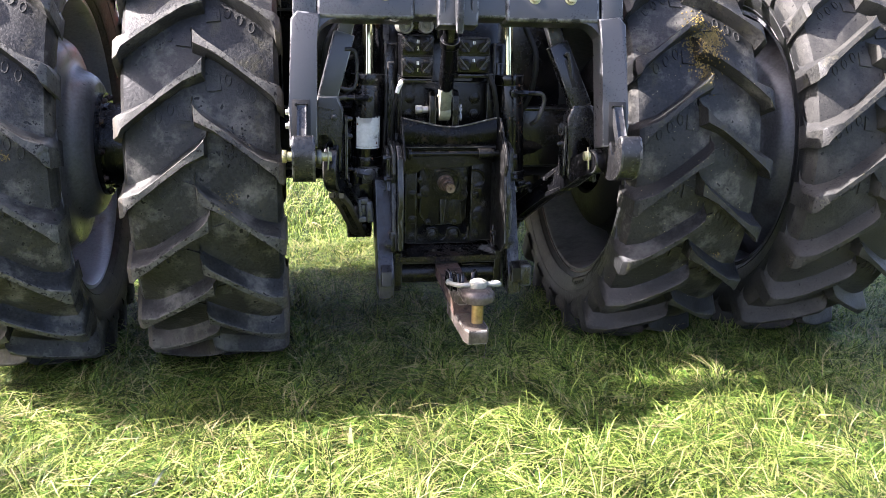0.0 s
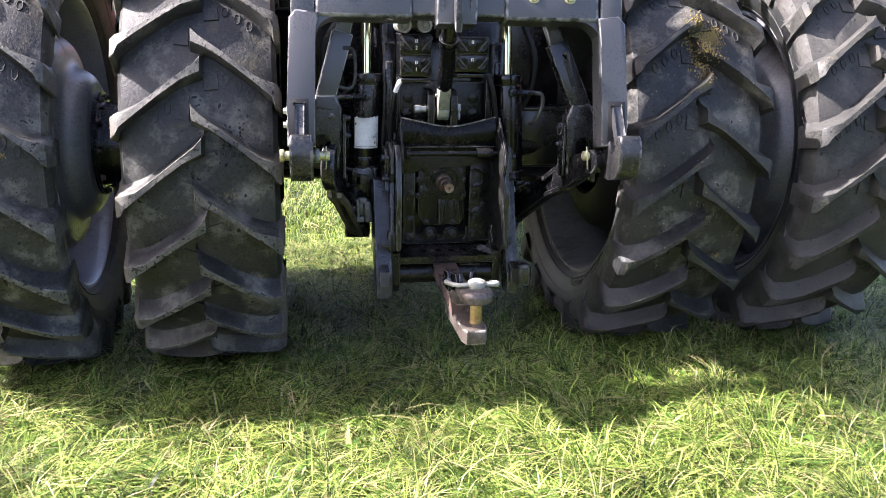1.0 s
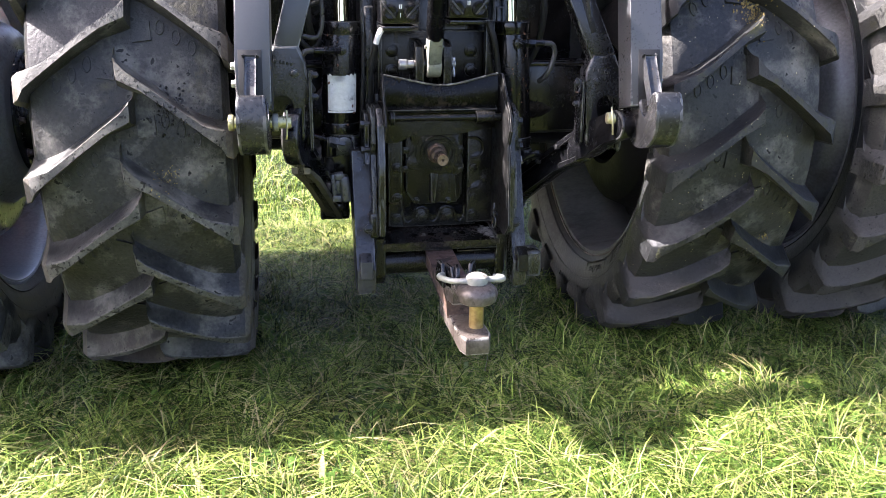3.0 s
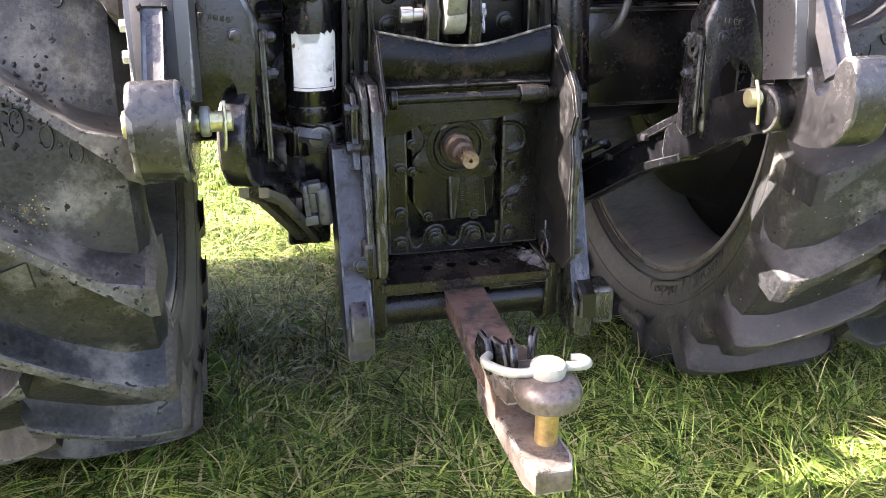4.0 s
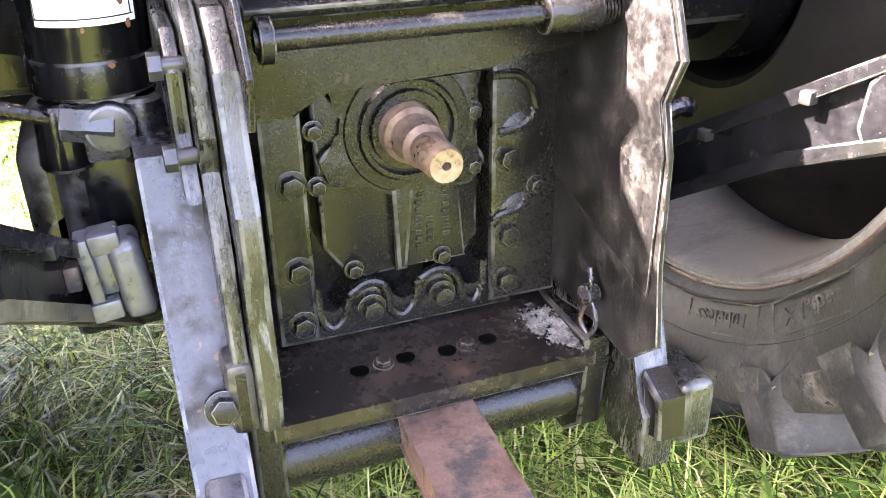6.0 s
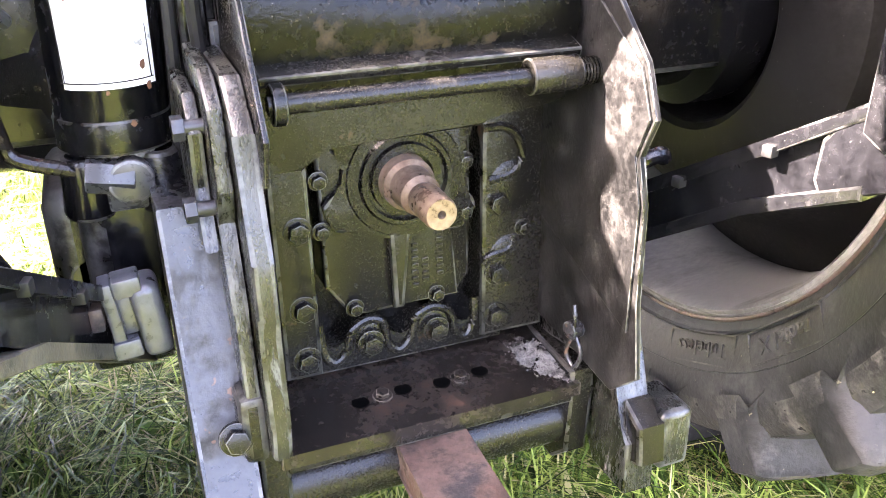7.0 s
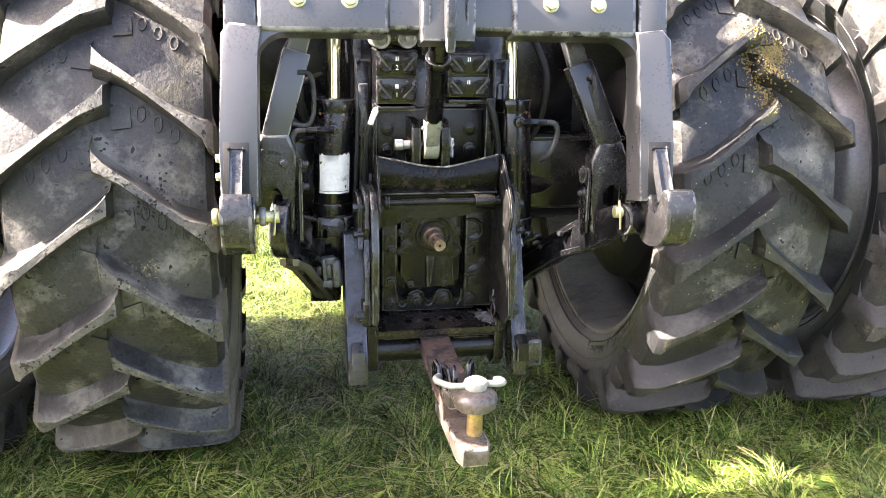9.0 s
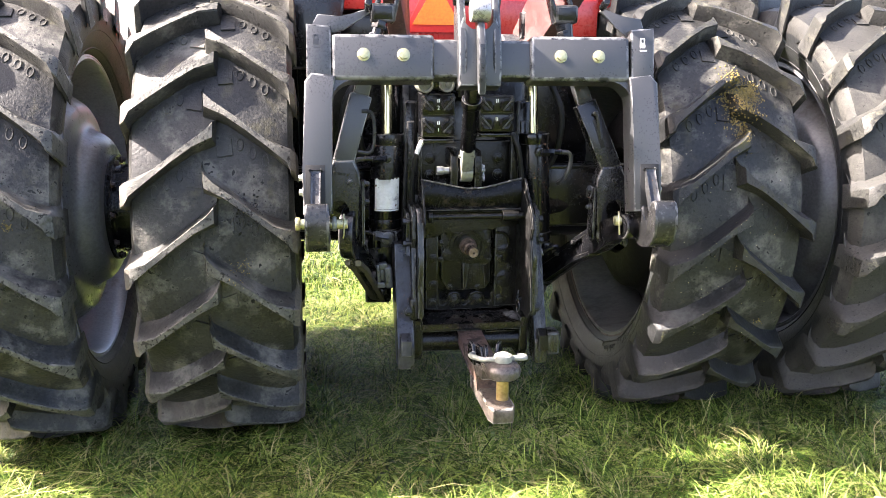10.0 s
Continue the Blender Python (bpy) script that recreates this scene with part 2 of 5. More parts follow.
LIP = surface("chipped_sheet_edge", (0.03, 0.028, 0.024), (0.10, 0.095, 0.085), (0.3, 0.5), coarse=20, bump=0.3, stain=(0.30, 0.28, 0.24), stain_at=(0.5, 0.62), stain_scale=40)
STRAW_BIT = surface("straw_bits", (0.30, 0.26, 0.14), (0.42, 0.37, 0.22), (0.6, 0.8), bump=0.0)
WHITE_DUST = surface("chalky_residue", (0.045, 0.042, 0.038), (0.17, 0.163, 0.15), (0.8, 0.95), coarse=50, fine=320, bump=0.8, stain=(0.012, 0.011, 0.010), stain_at=(0.50, 0.62), stain_scale=90)
GLASS_DARK = surface("dark_window", (0.01, 0.012, 0.013), (0.014, 0.016, 0.018), (0.04, 0.08), bump=0.0)


# bare worn edges: rubbed paint along the bevels of each painted or oily surface
WEAR = {}
for worn, dark, bare in (
        (BLACK, (0.004, 0.004, 0.0045), (0.050, 0.049, 0.047)),
        (CHARCOAL, (0.036, 0.037, 0.04), (0.17, 0.17, 0.17)),
        (CASTING, (0.004, 0.004, 0.0034), (0.050, 0.049, 0.044)),
        (WORN, (0.022, 0.023, 0.026), (0.085, 0.086, 0.088)),
        (JAW, (0.07, 0.06, 0.05), (0.24, 0.225, 0.20)),
        (OILY, (0.012, 0.01, 0.009), (0.09, 0.075, 0.06)),
        (SCRAPED, (0.012, 0.012, 0.010), (0.070, 0.071, 0.068)),
        (DUSTY, (0.01, 0.01, 0.009), (0.10, 0.097, 0.085)),
        (FORGED, (0.008, 0.008, 0.009), (0.085, 0.084, 0.08)),
        (HOOK, (0.022, 0.022, 0.022), (0.075, 0.075, 0.073))):
    WEAR[worn.name] = surface(worn.name + "_worn_edge", tuple(0.6 * v for v in dark), dark, (0.2, 0.45), metal=0.2, coarse=12, stain=bare, stain_at=(0.44, 0.58), stain_scale=24, stain_rough=0.4, bump=0.3)


# ---- mesh tools ----
def part(name, bm, material, parent, label="", smooth=True):
    """Links a bmesh as one mesh object under a thing or part."""
    me = bpy.data.meshes.new(name)
    bmesh.ops.recalc_face_normals(bm, faces=bm.faces)
    if smooth:
        for e in bm.edges:
            e.smooth = len(e.link_faces) == 2 and e.calc_face_angle(0) < 0.6
        for f in bm.faces:
            f.smooth = True
    bm.to_mesh(me)
    bm.free()
    me.materials.append(material)
    if material.name in WEAR:
        me.materials.append(WEAR[material.name])
    ob = new(name, me)
    if parent is not None:
        ob.parent = parent
    if label:
        tagged(ob, label=label)
    return ob


def box(bm, centre, size, m=None, bevel=0.004, seg=2):
    """A bevelled box."""
    t = Matrix.Translation(centre) @ (m or Matrix()) @ Matrix.Diagonal((*size, 1))
    vs = bmesh.ops.create_cube(bm, size=1, matrix=t)["verts"]
    if bevel:
        es = list({e for v in vs for e in v.link_edges})
        bmesh.ops.bevel(bm, geom=es, offset=min(bevel, 0.45 * min(size)), segments=seg, affect="EDGES", profile=0.5, material=1)
    return bm


def between(a, b, up=(0, 0, 1)):
    """A frame whose z runs from a to b, its x across."""
    z = (Vector(b) - Vector(a)).normalized()
    x = Vector(up).cross(z)
    x = x.normalized() if x.length > 1e-4 else Vector((1, 0, 0))
    y = z.cross(x)
    return Matrix((x, y, z)).transposed().to_4x4()


def bar(bm, a, b, width, depth, bevel=0.004, width2=None, depth2=None, up=(0, 1, 0)):
    """A bar from a to b; width across (x), depth the other way, tapering to width2, depth2."""
    a, b = Vector(a), Vector(b)
    m = Matrix.Translation((a + b) / 2) @ between(a, b, up)
    n = (b - a).length
    vs = bmesh.ops.create_cube(bm, size=1)["verts"]
    w2, d2 = width2 or width, depth2 or depth
    for v in vs:
        w, d = (width, depth) if v.co.z < 0 else (w2, d2)
        v.co = m @ Vector((v.co.x * w, v.co.y * d, v.co.z * n))
    if bevel:
        es = list({e for v in vs for e in v.link_edges})
        bmesh.ops.bevel(bm, geom=es, offset=bevel, segments=2, affect="EDGES", profile=0.5, material=1)
    return bm


def rod(bm, a, b, r, r2=None, seg=20, bevel=0.0):
    """A round bar from a to b."""
    a, b = Vector(a), Vector(b)
    m = Matrix.Translation((a + b) / 2) @ between(a, b, (0.3, 0.9, 0.1))
    vs = bmesh.ops.create_cone(bm, cap_ends=True, segments=seg, radius1=r, radius2=r if r2 is None else r2, depth=(b - a).length, matrix=m)["verts"]
    if bevel:
        caps = {f for v in vs for f in v.link_faces if len(f.verts) > 4}
        bmesh.ops.bevel(bm, geom=list({e for f in caps for e in f.edges}), offset=bevel, segments=2, affect="EDGES", profile=0.5, material=1)
    return bm


def spun(bm, profile, centre, seg=48, axis="x", closed=False):
    """A surface of revolution. profile: (along, radius) pairs."""
    rings = []
    for k in range(seg):
        a = 2 * math.pi * k / seg
        row = []
        for u, r in profile:
            p = {"x": (u, -r * math.cos(a), r * math.sin(a)), "y": (r * math.cos(a), u, r * math.sin(a)), "z": (r * math.cos(a), r * math.sin(a), u)}[axis]
            row.append(bm.verts.new(Vector(centre) + Vector(p)))
        rings.append(row)
    count = len(profile)
    for k in range(seg):
        p, q = rings[k], rings[(k + 1) % seg]
        for i in range(count if closed else count - 1):
            j = (i + 1) % count
            if (p[i].co - q[i].co).length < 1e-7 and (p[j].co - q[j].co).length < 1e-7:
                continue
            bm.faces.new((p[i], p[j], q[j], q[i]))
    bmesh.ops.remove_doubles(bm, verts=[v for r in rings for v in r], dist=1e-6)
    return bm


def slab(bm, outline, thick, m, bevel=0.003, seg=2):
    """A flat outline (x, y), extruded by thick along z, laid by m."""
    top = [bm.verts.new(m @ Vector((x, y, thick))) for x, y in outline]
    low = [bm.verts.new(m @ Vector((x, y, 0))) for x, y in outline]
    n = len(outline)
    fs = [bm.faces.new(top), bm.faces.new(low[::-1])]
    for i in range(n):
        j = (i + 1) % n
        fs.append(bm.faces.new((low[i], low[j], top[j], top[i])))
    if bevel:
        es = list({e for f in fs[:2] for e in f.edges})
        bmesh.ops.bevel(bm, geom=es, offset=bevel, segments=seg, affect="EDGES", profile=0.5, material=1)
    return bm


# planes for slabs: x-y of the outline into the world
def plane_yz(x, m=Matrix()):
    """Outline (y, z) at x, thick along +x."""
    return m @ Matrix(((0, 0, 1, x), (1, 0, 0, 0), (0, 1, 0, 0), (0, 0, 0, 1)))


def plane_xz(y, m=Matrix()):
    """Outline (x, z) at y, thick along +y (away from the rear)."""
    return m @ Matrix(((1, 0, 0, 0), (0, 0, 1, y), (0, 1, 0, 0), (0, 0, 0, 1)))


def tube(bm, points, r, seg=10, smooth_steps=6):
    """A bent round tube through points."""
    pts = [Vector(p) for p in points]
    if smooth_steps > 1 and len(pts) > 2:
        out = []
        for i in range(len(pts) - 1):
            p0, p1, p2, p3 = pts[max(i - 1, 0)], pts[i], pts[i + 1], pts[min(i + 2, len(pts) - 1)]
            for k in range(smooth_steps):
                t = k / smooth_steps
                out.append(0.5 * (2 * p1 + (p2 - p0) * t + (2 * p0 - 5 * p1 + 4 * p2 - p3) * t * t + (3 * p1 - p0 - 3 * p2 + p3) * t ** 3))
        out.append(pts[-1])
        pts = out
    rings = []
    ref = Vector((0.31, 0.17, 0.93))
    for i, p in enumerate(pts):
        d = (pts[min(i + 1, len(pts) - 1)] - pts[max(i - 1, 0)]).normalized()
        x = ref.cross(d).normalized()
        y = d.cross(x)
        rings.append([bm.verts.new(p + r * (math.cos(2 * math.pi * k / seg) * x + math.sin(2 * math.pi * k / seg) * y)) for k in range(seg)])
    for a, b in zip(rings, rings[1:]):
        for k in range(seg):
            bm.faces.new((a[k], a[(k + 1) % seg], b[(k + 1) % seg], b[k]))
    bm.faces.new(rings[0][::-1])
    bm.faces.new(rings[-1])
    return bm


def hexbolt(bm, at, way, r=0.012, high=0.009, washer=1.35, shank=0.0):
    """A hexagon head on a washer, standing out from at along way."""
    a, w = Vector(at), Vector(way).normalized()
    rod(bm, a - 0.004 * w, a + 0.0035 * w, r * washer, seg=18, bevel=0.001)
    rod(bm, a + 0.003 * w, a + (0.0035 + high) * w, r, r * 0.97, seg=6, bevel=0.0012)
    if shank:
        rod(bm, a, a + shank * w, r * 0.55, seg=12)
    return bm


def empty(name, at=(0, 0, 0), **tags):
    ob = new(name)
    ob.location = at
    ob.empty_display_size = 0.1
    return tagged(ob, **tags)


def bm_():
    return bmesh.new()


def words(name, text, size, m, material, parent, deep=0.0015, label=""):
    """Raised lettering in the built-in font, centred on m."""
    cu = bpy.data.curves.new(name, "FONT")
    cu.body, cu.size, cu.extrude, cu.align_x, cu.align_y = text, size, deep, "CENTER", "CENTER"
    cu.resolution_u = 2
    tmp = bpy.data.objects.new(name, cu)
    scene.collection.objects.link(tmp)
    dg = bpy.context.evaluated_depsgraph_get()
    me = bpy.data.meshes.new_from_object(tmp.evaluated_get(dg))
    bpy.data.objects.remove(tmp)
    me.transform(m)
    me.materials.clear()
    me.materials.append(material)
    ob = new(name, me)
    ob.parent = parent
    if label:
        tagged(ob, label=label)
    return ob


# ---- the tractor: wheels ----
AXLE_Y, AXLE_Z = 0.47, 0.90
tractor = empty("tractor", (0, AXLE_Y, 0), label="large red and black farm tractor on dual rear wheels", category="tractor")


def under(ob, parent):
    """Hangs a part, built in world places, under a thing that stands elsewhere."""
    ob.parent = parent
    ob.matrix_parent_inverse = parent.matrix_world.inverted() if parent.parent is None else Matrix()
    return ob


bpy.context.view_layer.update()


def tpart(name, bm, material, label="", smooth=True):
    return under(part(name, bm, material, None, label, smooth), tractor)


CARCASS = [(0.192, 0.606), (0.218, 0.622), (0.238, 0.665), (0.258, 0.720), (0.263, 0.760), (0.261, 0.795), (0.246, 0.824), (0.19, 0.841), (0.10, 0.851), (0.0, 0.855)]
LUG = [(-0.014, 0.0, 0.911), (0.03, 0.030, 0.916), (0.10, 0.082, 0.914), (0.17, 0.137, 0.910), (0.222, 0.177, 0.906), (0.256, 0.199, 0.898), (0.272, 0.208, 0.884), (0.279, 0.214, 0.785)]
LUGS = 21


def base_radius(x):
    pts = sorted((a, b) for a, b in CARCASS[3:])
    x = abs(x)
    for (x0, r0), (x1, r1) in zip(pts, pts[1:]):
        if x0 <= x <= x1:
            return r0 + (r1 - r0) * (x - x0) / max(x1 - x0, 1e-6)
    return 0.76


def tyre_mesh(cx, phase_left, phase_right):
    """Carcass with rings, shoulder and two rows of slanting lugs; phases in degrees above the rear."""
    bm = bm_()
    prof = CARCASS + [(-x, r) for x, r in CARCASS[-2::-1]]
    spun(bm, prof, (cx, AXLE_Y, AXLE_Z), seg=96)
    for ring_r, ring_x in ((0.636, 0.2255), (0.705, 0.2510)):
        for s in (1, -1):
            ring = [(s * (ring_x - 0.004), ring_r - 0.005), (s * (ring_x + 0.003), ring_r), (s * (ring_x - 0.002), ring_r + 0.006)]
            spun(bm, ring, (cx, AXLE_Y, AXLE_Z), seg=72)
    for f in bm.faces:
        c = f.calc_center_median()
        if math.hypot(c.y - AXLE_Y, c.z - AXLE_Z) < 0.775:
            f.material_index = 3
    rnd = random.Random(int(1000 * (cx + 5)))
    for side, phase in ((-1, phase_left), (1, phase_right)):
        for k in range(LUGS):
            a0 = radians(phase + 360.0 * k / LUGS) + rnd.uniform(-0.003, 0.003)
            rows = []
            n = len(LUG)
            for i, (x, drop, rt) in enumerate(LUG):
                x0, d0, _ = LUG[max(i - 1, 0)]
                x1, d1, _ = LUG[min(i + 1, n - 2)]
                t = Vector((x1 - x0, d1 - d0)).normalized() if i < n - 1 else Vector((0.9, 0.45)).normalized()
                nrm = Vector((-t.y, t.x))
                rb = (base_radius(min(x, 0.262)) - 0.012) if i < n - 1 else 0.74
                w = 0.032 + 0.0018 * i if i < n - 2 else 0.041 - 0.004 * (i == n - 1)
                wear = rnd.uniform(-0.0025, 0.0025)
                row = []
                deep = rt - rb
                for off, r in ((-w - 0.010, rb), (-w - 0.001, rt - 0.006 + wear), (-w + 0.004, rt + wear), (w - 0.004, rt + wear), (w + 0.002, rt - 0.004 + wear), (w + 0.012, rt - 0.22 * deep), (w + 0.028, rt - 0.48 * deep), (w + 0.048, rt - 0.72 * deep), (w + 0.074, rt - 0.90 * deep), (w + 0.112, rb)):
                    if i >= n - 2 and off > w:
                        off = w + 0.30 * (off - w)
                    px, arc = x + nrm.x * off, drop - nrm.y * off
                    if i == 0:
                        px = x - (0.008 if r < rt - 0.01 else 0)
                    if i >= n - 3:
                        px = x
                    a = a0 - arc / 0.90
                    row.append(bm.verts.new((cx + side * min(px, 0.280), AXLE_Y - r * math.cos(a), AXLE_Z + r * math.sin(a))))
                rows.append(row)
            for j, (p, q) in enumerate(zip(rows, rows[1:])):
                for i in range(9):
                    kind = 1 if 1 <= i <= 3 else (2 if i > 3 else 0)
                    bm.faces.new((p[i], p[i + 1], q[i + 1], q[i])).material_index = 3 if j >= n - 3 and abs(cx) < 1.3 else kind
            bm.faces.new(rows[0])
            bm.faces.new(rows[-1][::-1])
            # raised tie pad near the middle line
            pad = []
            for u, v in ((0.022, 0.128), (0.070, 0.112), (0.074, 0.165), (0.024, 0.172)):
                for lift in (-0.004, 0.006):
                    r, a = base_radius(u) + lift, a0 - v / 0.86
                    k2 = 0.94 if lift > 0 else 1.0
                    pad.append(bm.verts.new((cx + side * (0.047 + (u - 0.047) * k2), AXLE_Y - r * math.cos(a), AXLE_Z + r * math.sin(a))))
            bm.faces.new(pad[1::2])
            for q in range(4):
                bm.faces.new((pad[2 * q], pad[2 * q + 1], pad[(2 * q + 3) % 8], pad[(2 * q + 2) % 8]))
            # raised oval rings in the valley below each lug
            for u, v in ((0.095, 0.128), (0.135, 0.155), (0.175, 0.182)):
                a = a0 - v / 0.86
                r = base_radius(u)
                c = Vector((cx + side * u, AXLE_Y - r * math.cos(a), AXLE_Z + r * math.sin(a)))
                out, tx, ta = Vector((0, -math.cos(a), math.sin(a))), Vector((1, 0, 0)), Vector((0, math.sin(a), math.cos(a)))
                loops = []
                for k_, (rad, lift) in enumerate(((0.024, -0.003), (0.022, 0.003), (0.018, 0.003), (0.0165, -0.002))):
                    loops.append([bm.verts.new(c + rad * (0.52 * math.cos(j * math.pi / 6) * tx + math.sin(j * math.pi / 6) * ta) + lift * out) for j in range(12)])
                for p, q in zip(loops, loops[1:]):
                    for j in range(12):
                        bm.faces.new((p[j], p[(j + 1) % 12], q[(j + 1) % 12], q[j]))
    return bm


def eased(points, steps=5):
    """A profile with rounded corners, through the same points."""
    out = []
    for i in range(len(points) - 1):
        p0, p1, p2, p3 = points[max(i - 1, 0)], points[i], points[i + 1], points[min(i + 2, len(points) - 1)]
        for k in range(steps):
            t = k / steps
            out.append(tuple(0.5 * (2 * b + (c - a) * t + (2 * a - 5 * b + 4 * c - d) * t * t + (3 * b - a - 3 * c + d) * t ** 3) for a, b, c, d in zip(p0, p1, p2, p3)))
    return out + [points[-1]]


def wheel(cx, s, phases, dual, name_label):
    """One rear wheel; s is the side (-1 port), the disc dished for an inner or an outer dual wheel."""
    w = tpart("rear_wheel", spun(bm_(), [(s * -0.10, 0.0), (s * -0.10, 0.16), (s * 0.10, 0.16), (s * 0.10, 0.0)], (cx, AXLE_Y, AXLE_Z), seg=40), BLACK, name_label)
    tyre = part("tyre", tyre_mesh(cx, *phases), RUBBER, w, "black ribbed farm tyre with dusty chevron lugs")
    for extra in (LUG_FACE, LUG_FLANK, SHADED_RUBBER if s > 0 else WALL_RUBBER):
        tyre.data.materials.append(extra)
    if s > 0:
        # right-hand lug faces take the copy with shade painted in
        tyre.data.materials[1] = SHADED_FACE
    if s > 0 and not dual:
        tyre.data.materials[2] = SHADED_RUBBER
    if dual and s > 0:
        tyre.data.materials[0] = tyre.data.materials[2] = SUNLIT_RUBBER
    # the rim: flange, bead seat, drop centre
    flange = [(0.196, 0.614), (0.203, 0.612), (0.205, 0.604), (0.198, 0.598), (0.150, 0.592), (0.06, 0.580), (0.03, 0.570)]
    prof = [(u, r) for u, r in flange] + [(-u, r) for u, r in reversed(flange)]
    inner = [(-u, r - 0.008) for u, r in flange] + [(u, r - 0.008) for u, r in reversed(flange)]
    # outer left rim is silver; outer right gets the grey with painted shade
    part("rim", spun(bm_(), prof + inner, (cx, AXLE_Y, AXLE_Z), seg=72, closed=True), RIM if dual and s < 0 else (RIM_SHADED if dual else RIM_DUSTY), w)
    if not dual:
        bead = [(-s * 0.2065 + 0.0035 * math.cos(radians(40 * k)), 0.6135 + 0.0045 * math.sin(radians(40 * k))) for k in range(9)]
        part("bead_seam", spun(bm_(), bead, (cx, AXLE_Y, AXLE_Z), seg=90, closed=True), RUST, w, "rusty seam between rim and tyre")
    if dual:
        dish = eased([(-s * 0.02, 0.570), (-s * 0.04, 0.52), (-s * 0.085, 0.470), (-s * 0.150, 0.425), (-s * 0.168, 0.395), (-s * 0.176, 0.345), (-s * 0.190, 0.318), (-s * 0.232, 0.296), (-s * 0.258, 0.268), (-s * 0.268, 0.22), (-s * 0.272, 0.0)])
    else:
        dish = [(s * 0.09, 0.578), (s * 0.05, 0.49), (-s * 0.02, 0.435), (-s * 0.11, 0.395), (-s * 0.150, 0.33), (-s * 0.155, 0.245), (-s * 0.145, 0.232), (-s * 0.09, 0.225), (s * 0.0, 0.215), (s * 0.0, 0.0)]
    bm = bm_()
    back = [(u + s * 0.012, max(r - 0.001, 0)) for u, r in reversed(dish)]
    spun(bm, dish + back, (cx, AXLE_Y, AXLE_Z), seg=64)
    part("wheel_disc", bm, RIM_MID if dual and s < 0 else (RIM_SHADED if dual else MATTE), w, "grey dished steel disc" if dual else "black steel disc")
    bm = bm_()
    if dual:
        spun(bm, [(-s * 0.27, 0.0), (-s * 0.27, 0.215), (-s * 0.290, 0.215), (-s * 0.290, 0.175), (-s * 0.39, 0.172), (-s * 0.39, 0.20), (-s * 0.415, 0.20), (-s * 0.415, 0.0)], (cx, AXLE_Y, AXLE_Z), seg=48)
        part("hub_spacer", bm, BLACK, w, "black rusty hub spacer with bolts")
        for k in range(10):
            a = 2 * math.pi * k / 10
            part("hub_bolt", hexbolt(bm_(), (cx - s * 0.290, AXLE_Y - 0.198 * math.cos(a), AXLE_Z + 0.198 * math.sin(a)), (-s, 0, 0), 0.011, 0.012), RUST, w)
    return w


wheel(-0.912, -1, (8.0, 14.6), False, "inner rear wheel with chunky black tyre standing on grass")
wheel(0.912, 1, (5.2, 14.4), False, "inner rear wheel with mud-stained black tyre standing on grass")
wheel(-1.655, -1, (10.5, 2.0), True, "outer dual wheel with silver-grey disc and black tyre")
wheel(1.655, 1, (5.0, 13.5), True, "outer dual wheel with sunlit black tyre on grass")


# ---- the tractor: axle, transmission, body ----
for s in (-1, 1):
    bm = bm_()
    spun(bm, [(s * 0.24, 0.0), (s * 0.24, 0.23), (s * 0.30, 0.22), (s * 0.40, 0.165), (s * 0.70, 0.15), (s * 0.72, 0.19), (s * 0.80, 0.19), (s * 0.80, 0.0)], (0, AXLE_Y, AXLE_Z), seg=40)
    tpart("axle_housing", bm, BLACK)
    bm = bm_()
    box(bm, (s * 0.50, 0.36, 0.945), (0.50, 0.10, 0.27), bevel=0.012)
    box(bm, (s * 0.50, 0.303, 1.07), (0.50, 0.03, 0.014), bevel=0.003)
    tpart("axle_bracket", bm, BLACK)
tpart("transmission_case", box(bm_(), (0, 0.62, 1.0), (0.50, 1.04, 0.92), bevel=0.03), BLACK)
tpart("gear_case", box(bm_(), (0, 1.6, 0.95), (0.56, 1.2, 0.75), bevel=0.04), BLACK)
tpart("engine_block", box(bm_(), (0, 2.7, 0.95), (0.50, 1.2, 0.60), bevel=0.04), BLACK)
for s in (-1, 1):
    bm = bm_()
    box(bm, (s * 0.48, 1.35, 1.10), (0.44, 1.05, 0.86), bevel=0.05, seg=3)
    tpart("fuel_tank", bm, BLACK)
    bm = bm_()
    slab(bm, [(s * 0.26, 1.05), (s * 0.64, 1.05), (s * 0.64, 1.56), (s * 0.26, 1.56)], 0.03, plane_xz(0.55), 0.006)
    tpart("inner_fender", bm, BLACK)
# unseen plain cab, added to keep skylight from above off the rear
bm = bm_()
box(bm, (0, 1.15, 1.62), (1.02, 1.20, 0.22), bevel=0.03)
tpart("cab_floor", bm, BLACK)
for s in (-1, 1):
    bm = bm_()
    slab(bm, [(0.42, 1.68), (1.66, 1.68), (1.60, 2.95), (0.62, 2.95)], 0.05, plane_yz(s * 0.74 - 0.025), 0.01)
    tpart("cab_side", bm, GLASS_DARK)
bm = bm_()
box(bm, (0, 1.1, 2.98), (1.56, 1.3, 0.14), bevel=0.05)
tpart("cab_roof", bm, RED)
bm = bm_()
box(bm, (0, 0.56, 2.35), (1.38, 0.03, 1.1), bevel=0.01)
tpart("rear_window", bm, GLASS_DARK)
bm = bm_()
slab(bm, [(-0.70, 1.70), (0.70, 1.70), (0.70, 1.95), (-0.70, 1.95)], 0.05, plane_xz(0.46), 0.01)
slab(bm, [(-0.27, 1.575), (0.30, 1.575), (0.34, 1.75), (-0.31, 1.75)], 0.05, plane_xz(0.40), 0.012)
slab(bm, [(0.40, 1.60), (0.60, 1.60), (0.60, 1.75), (0.40, 1.75)], 0.06, plane_xz(0.36), 0.012)
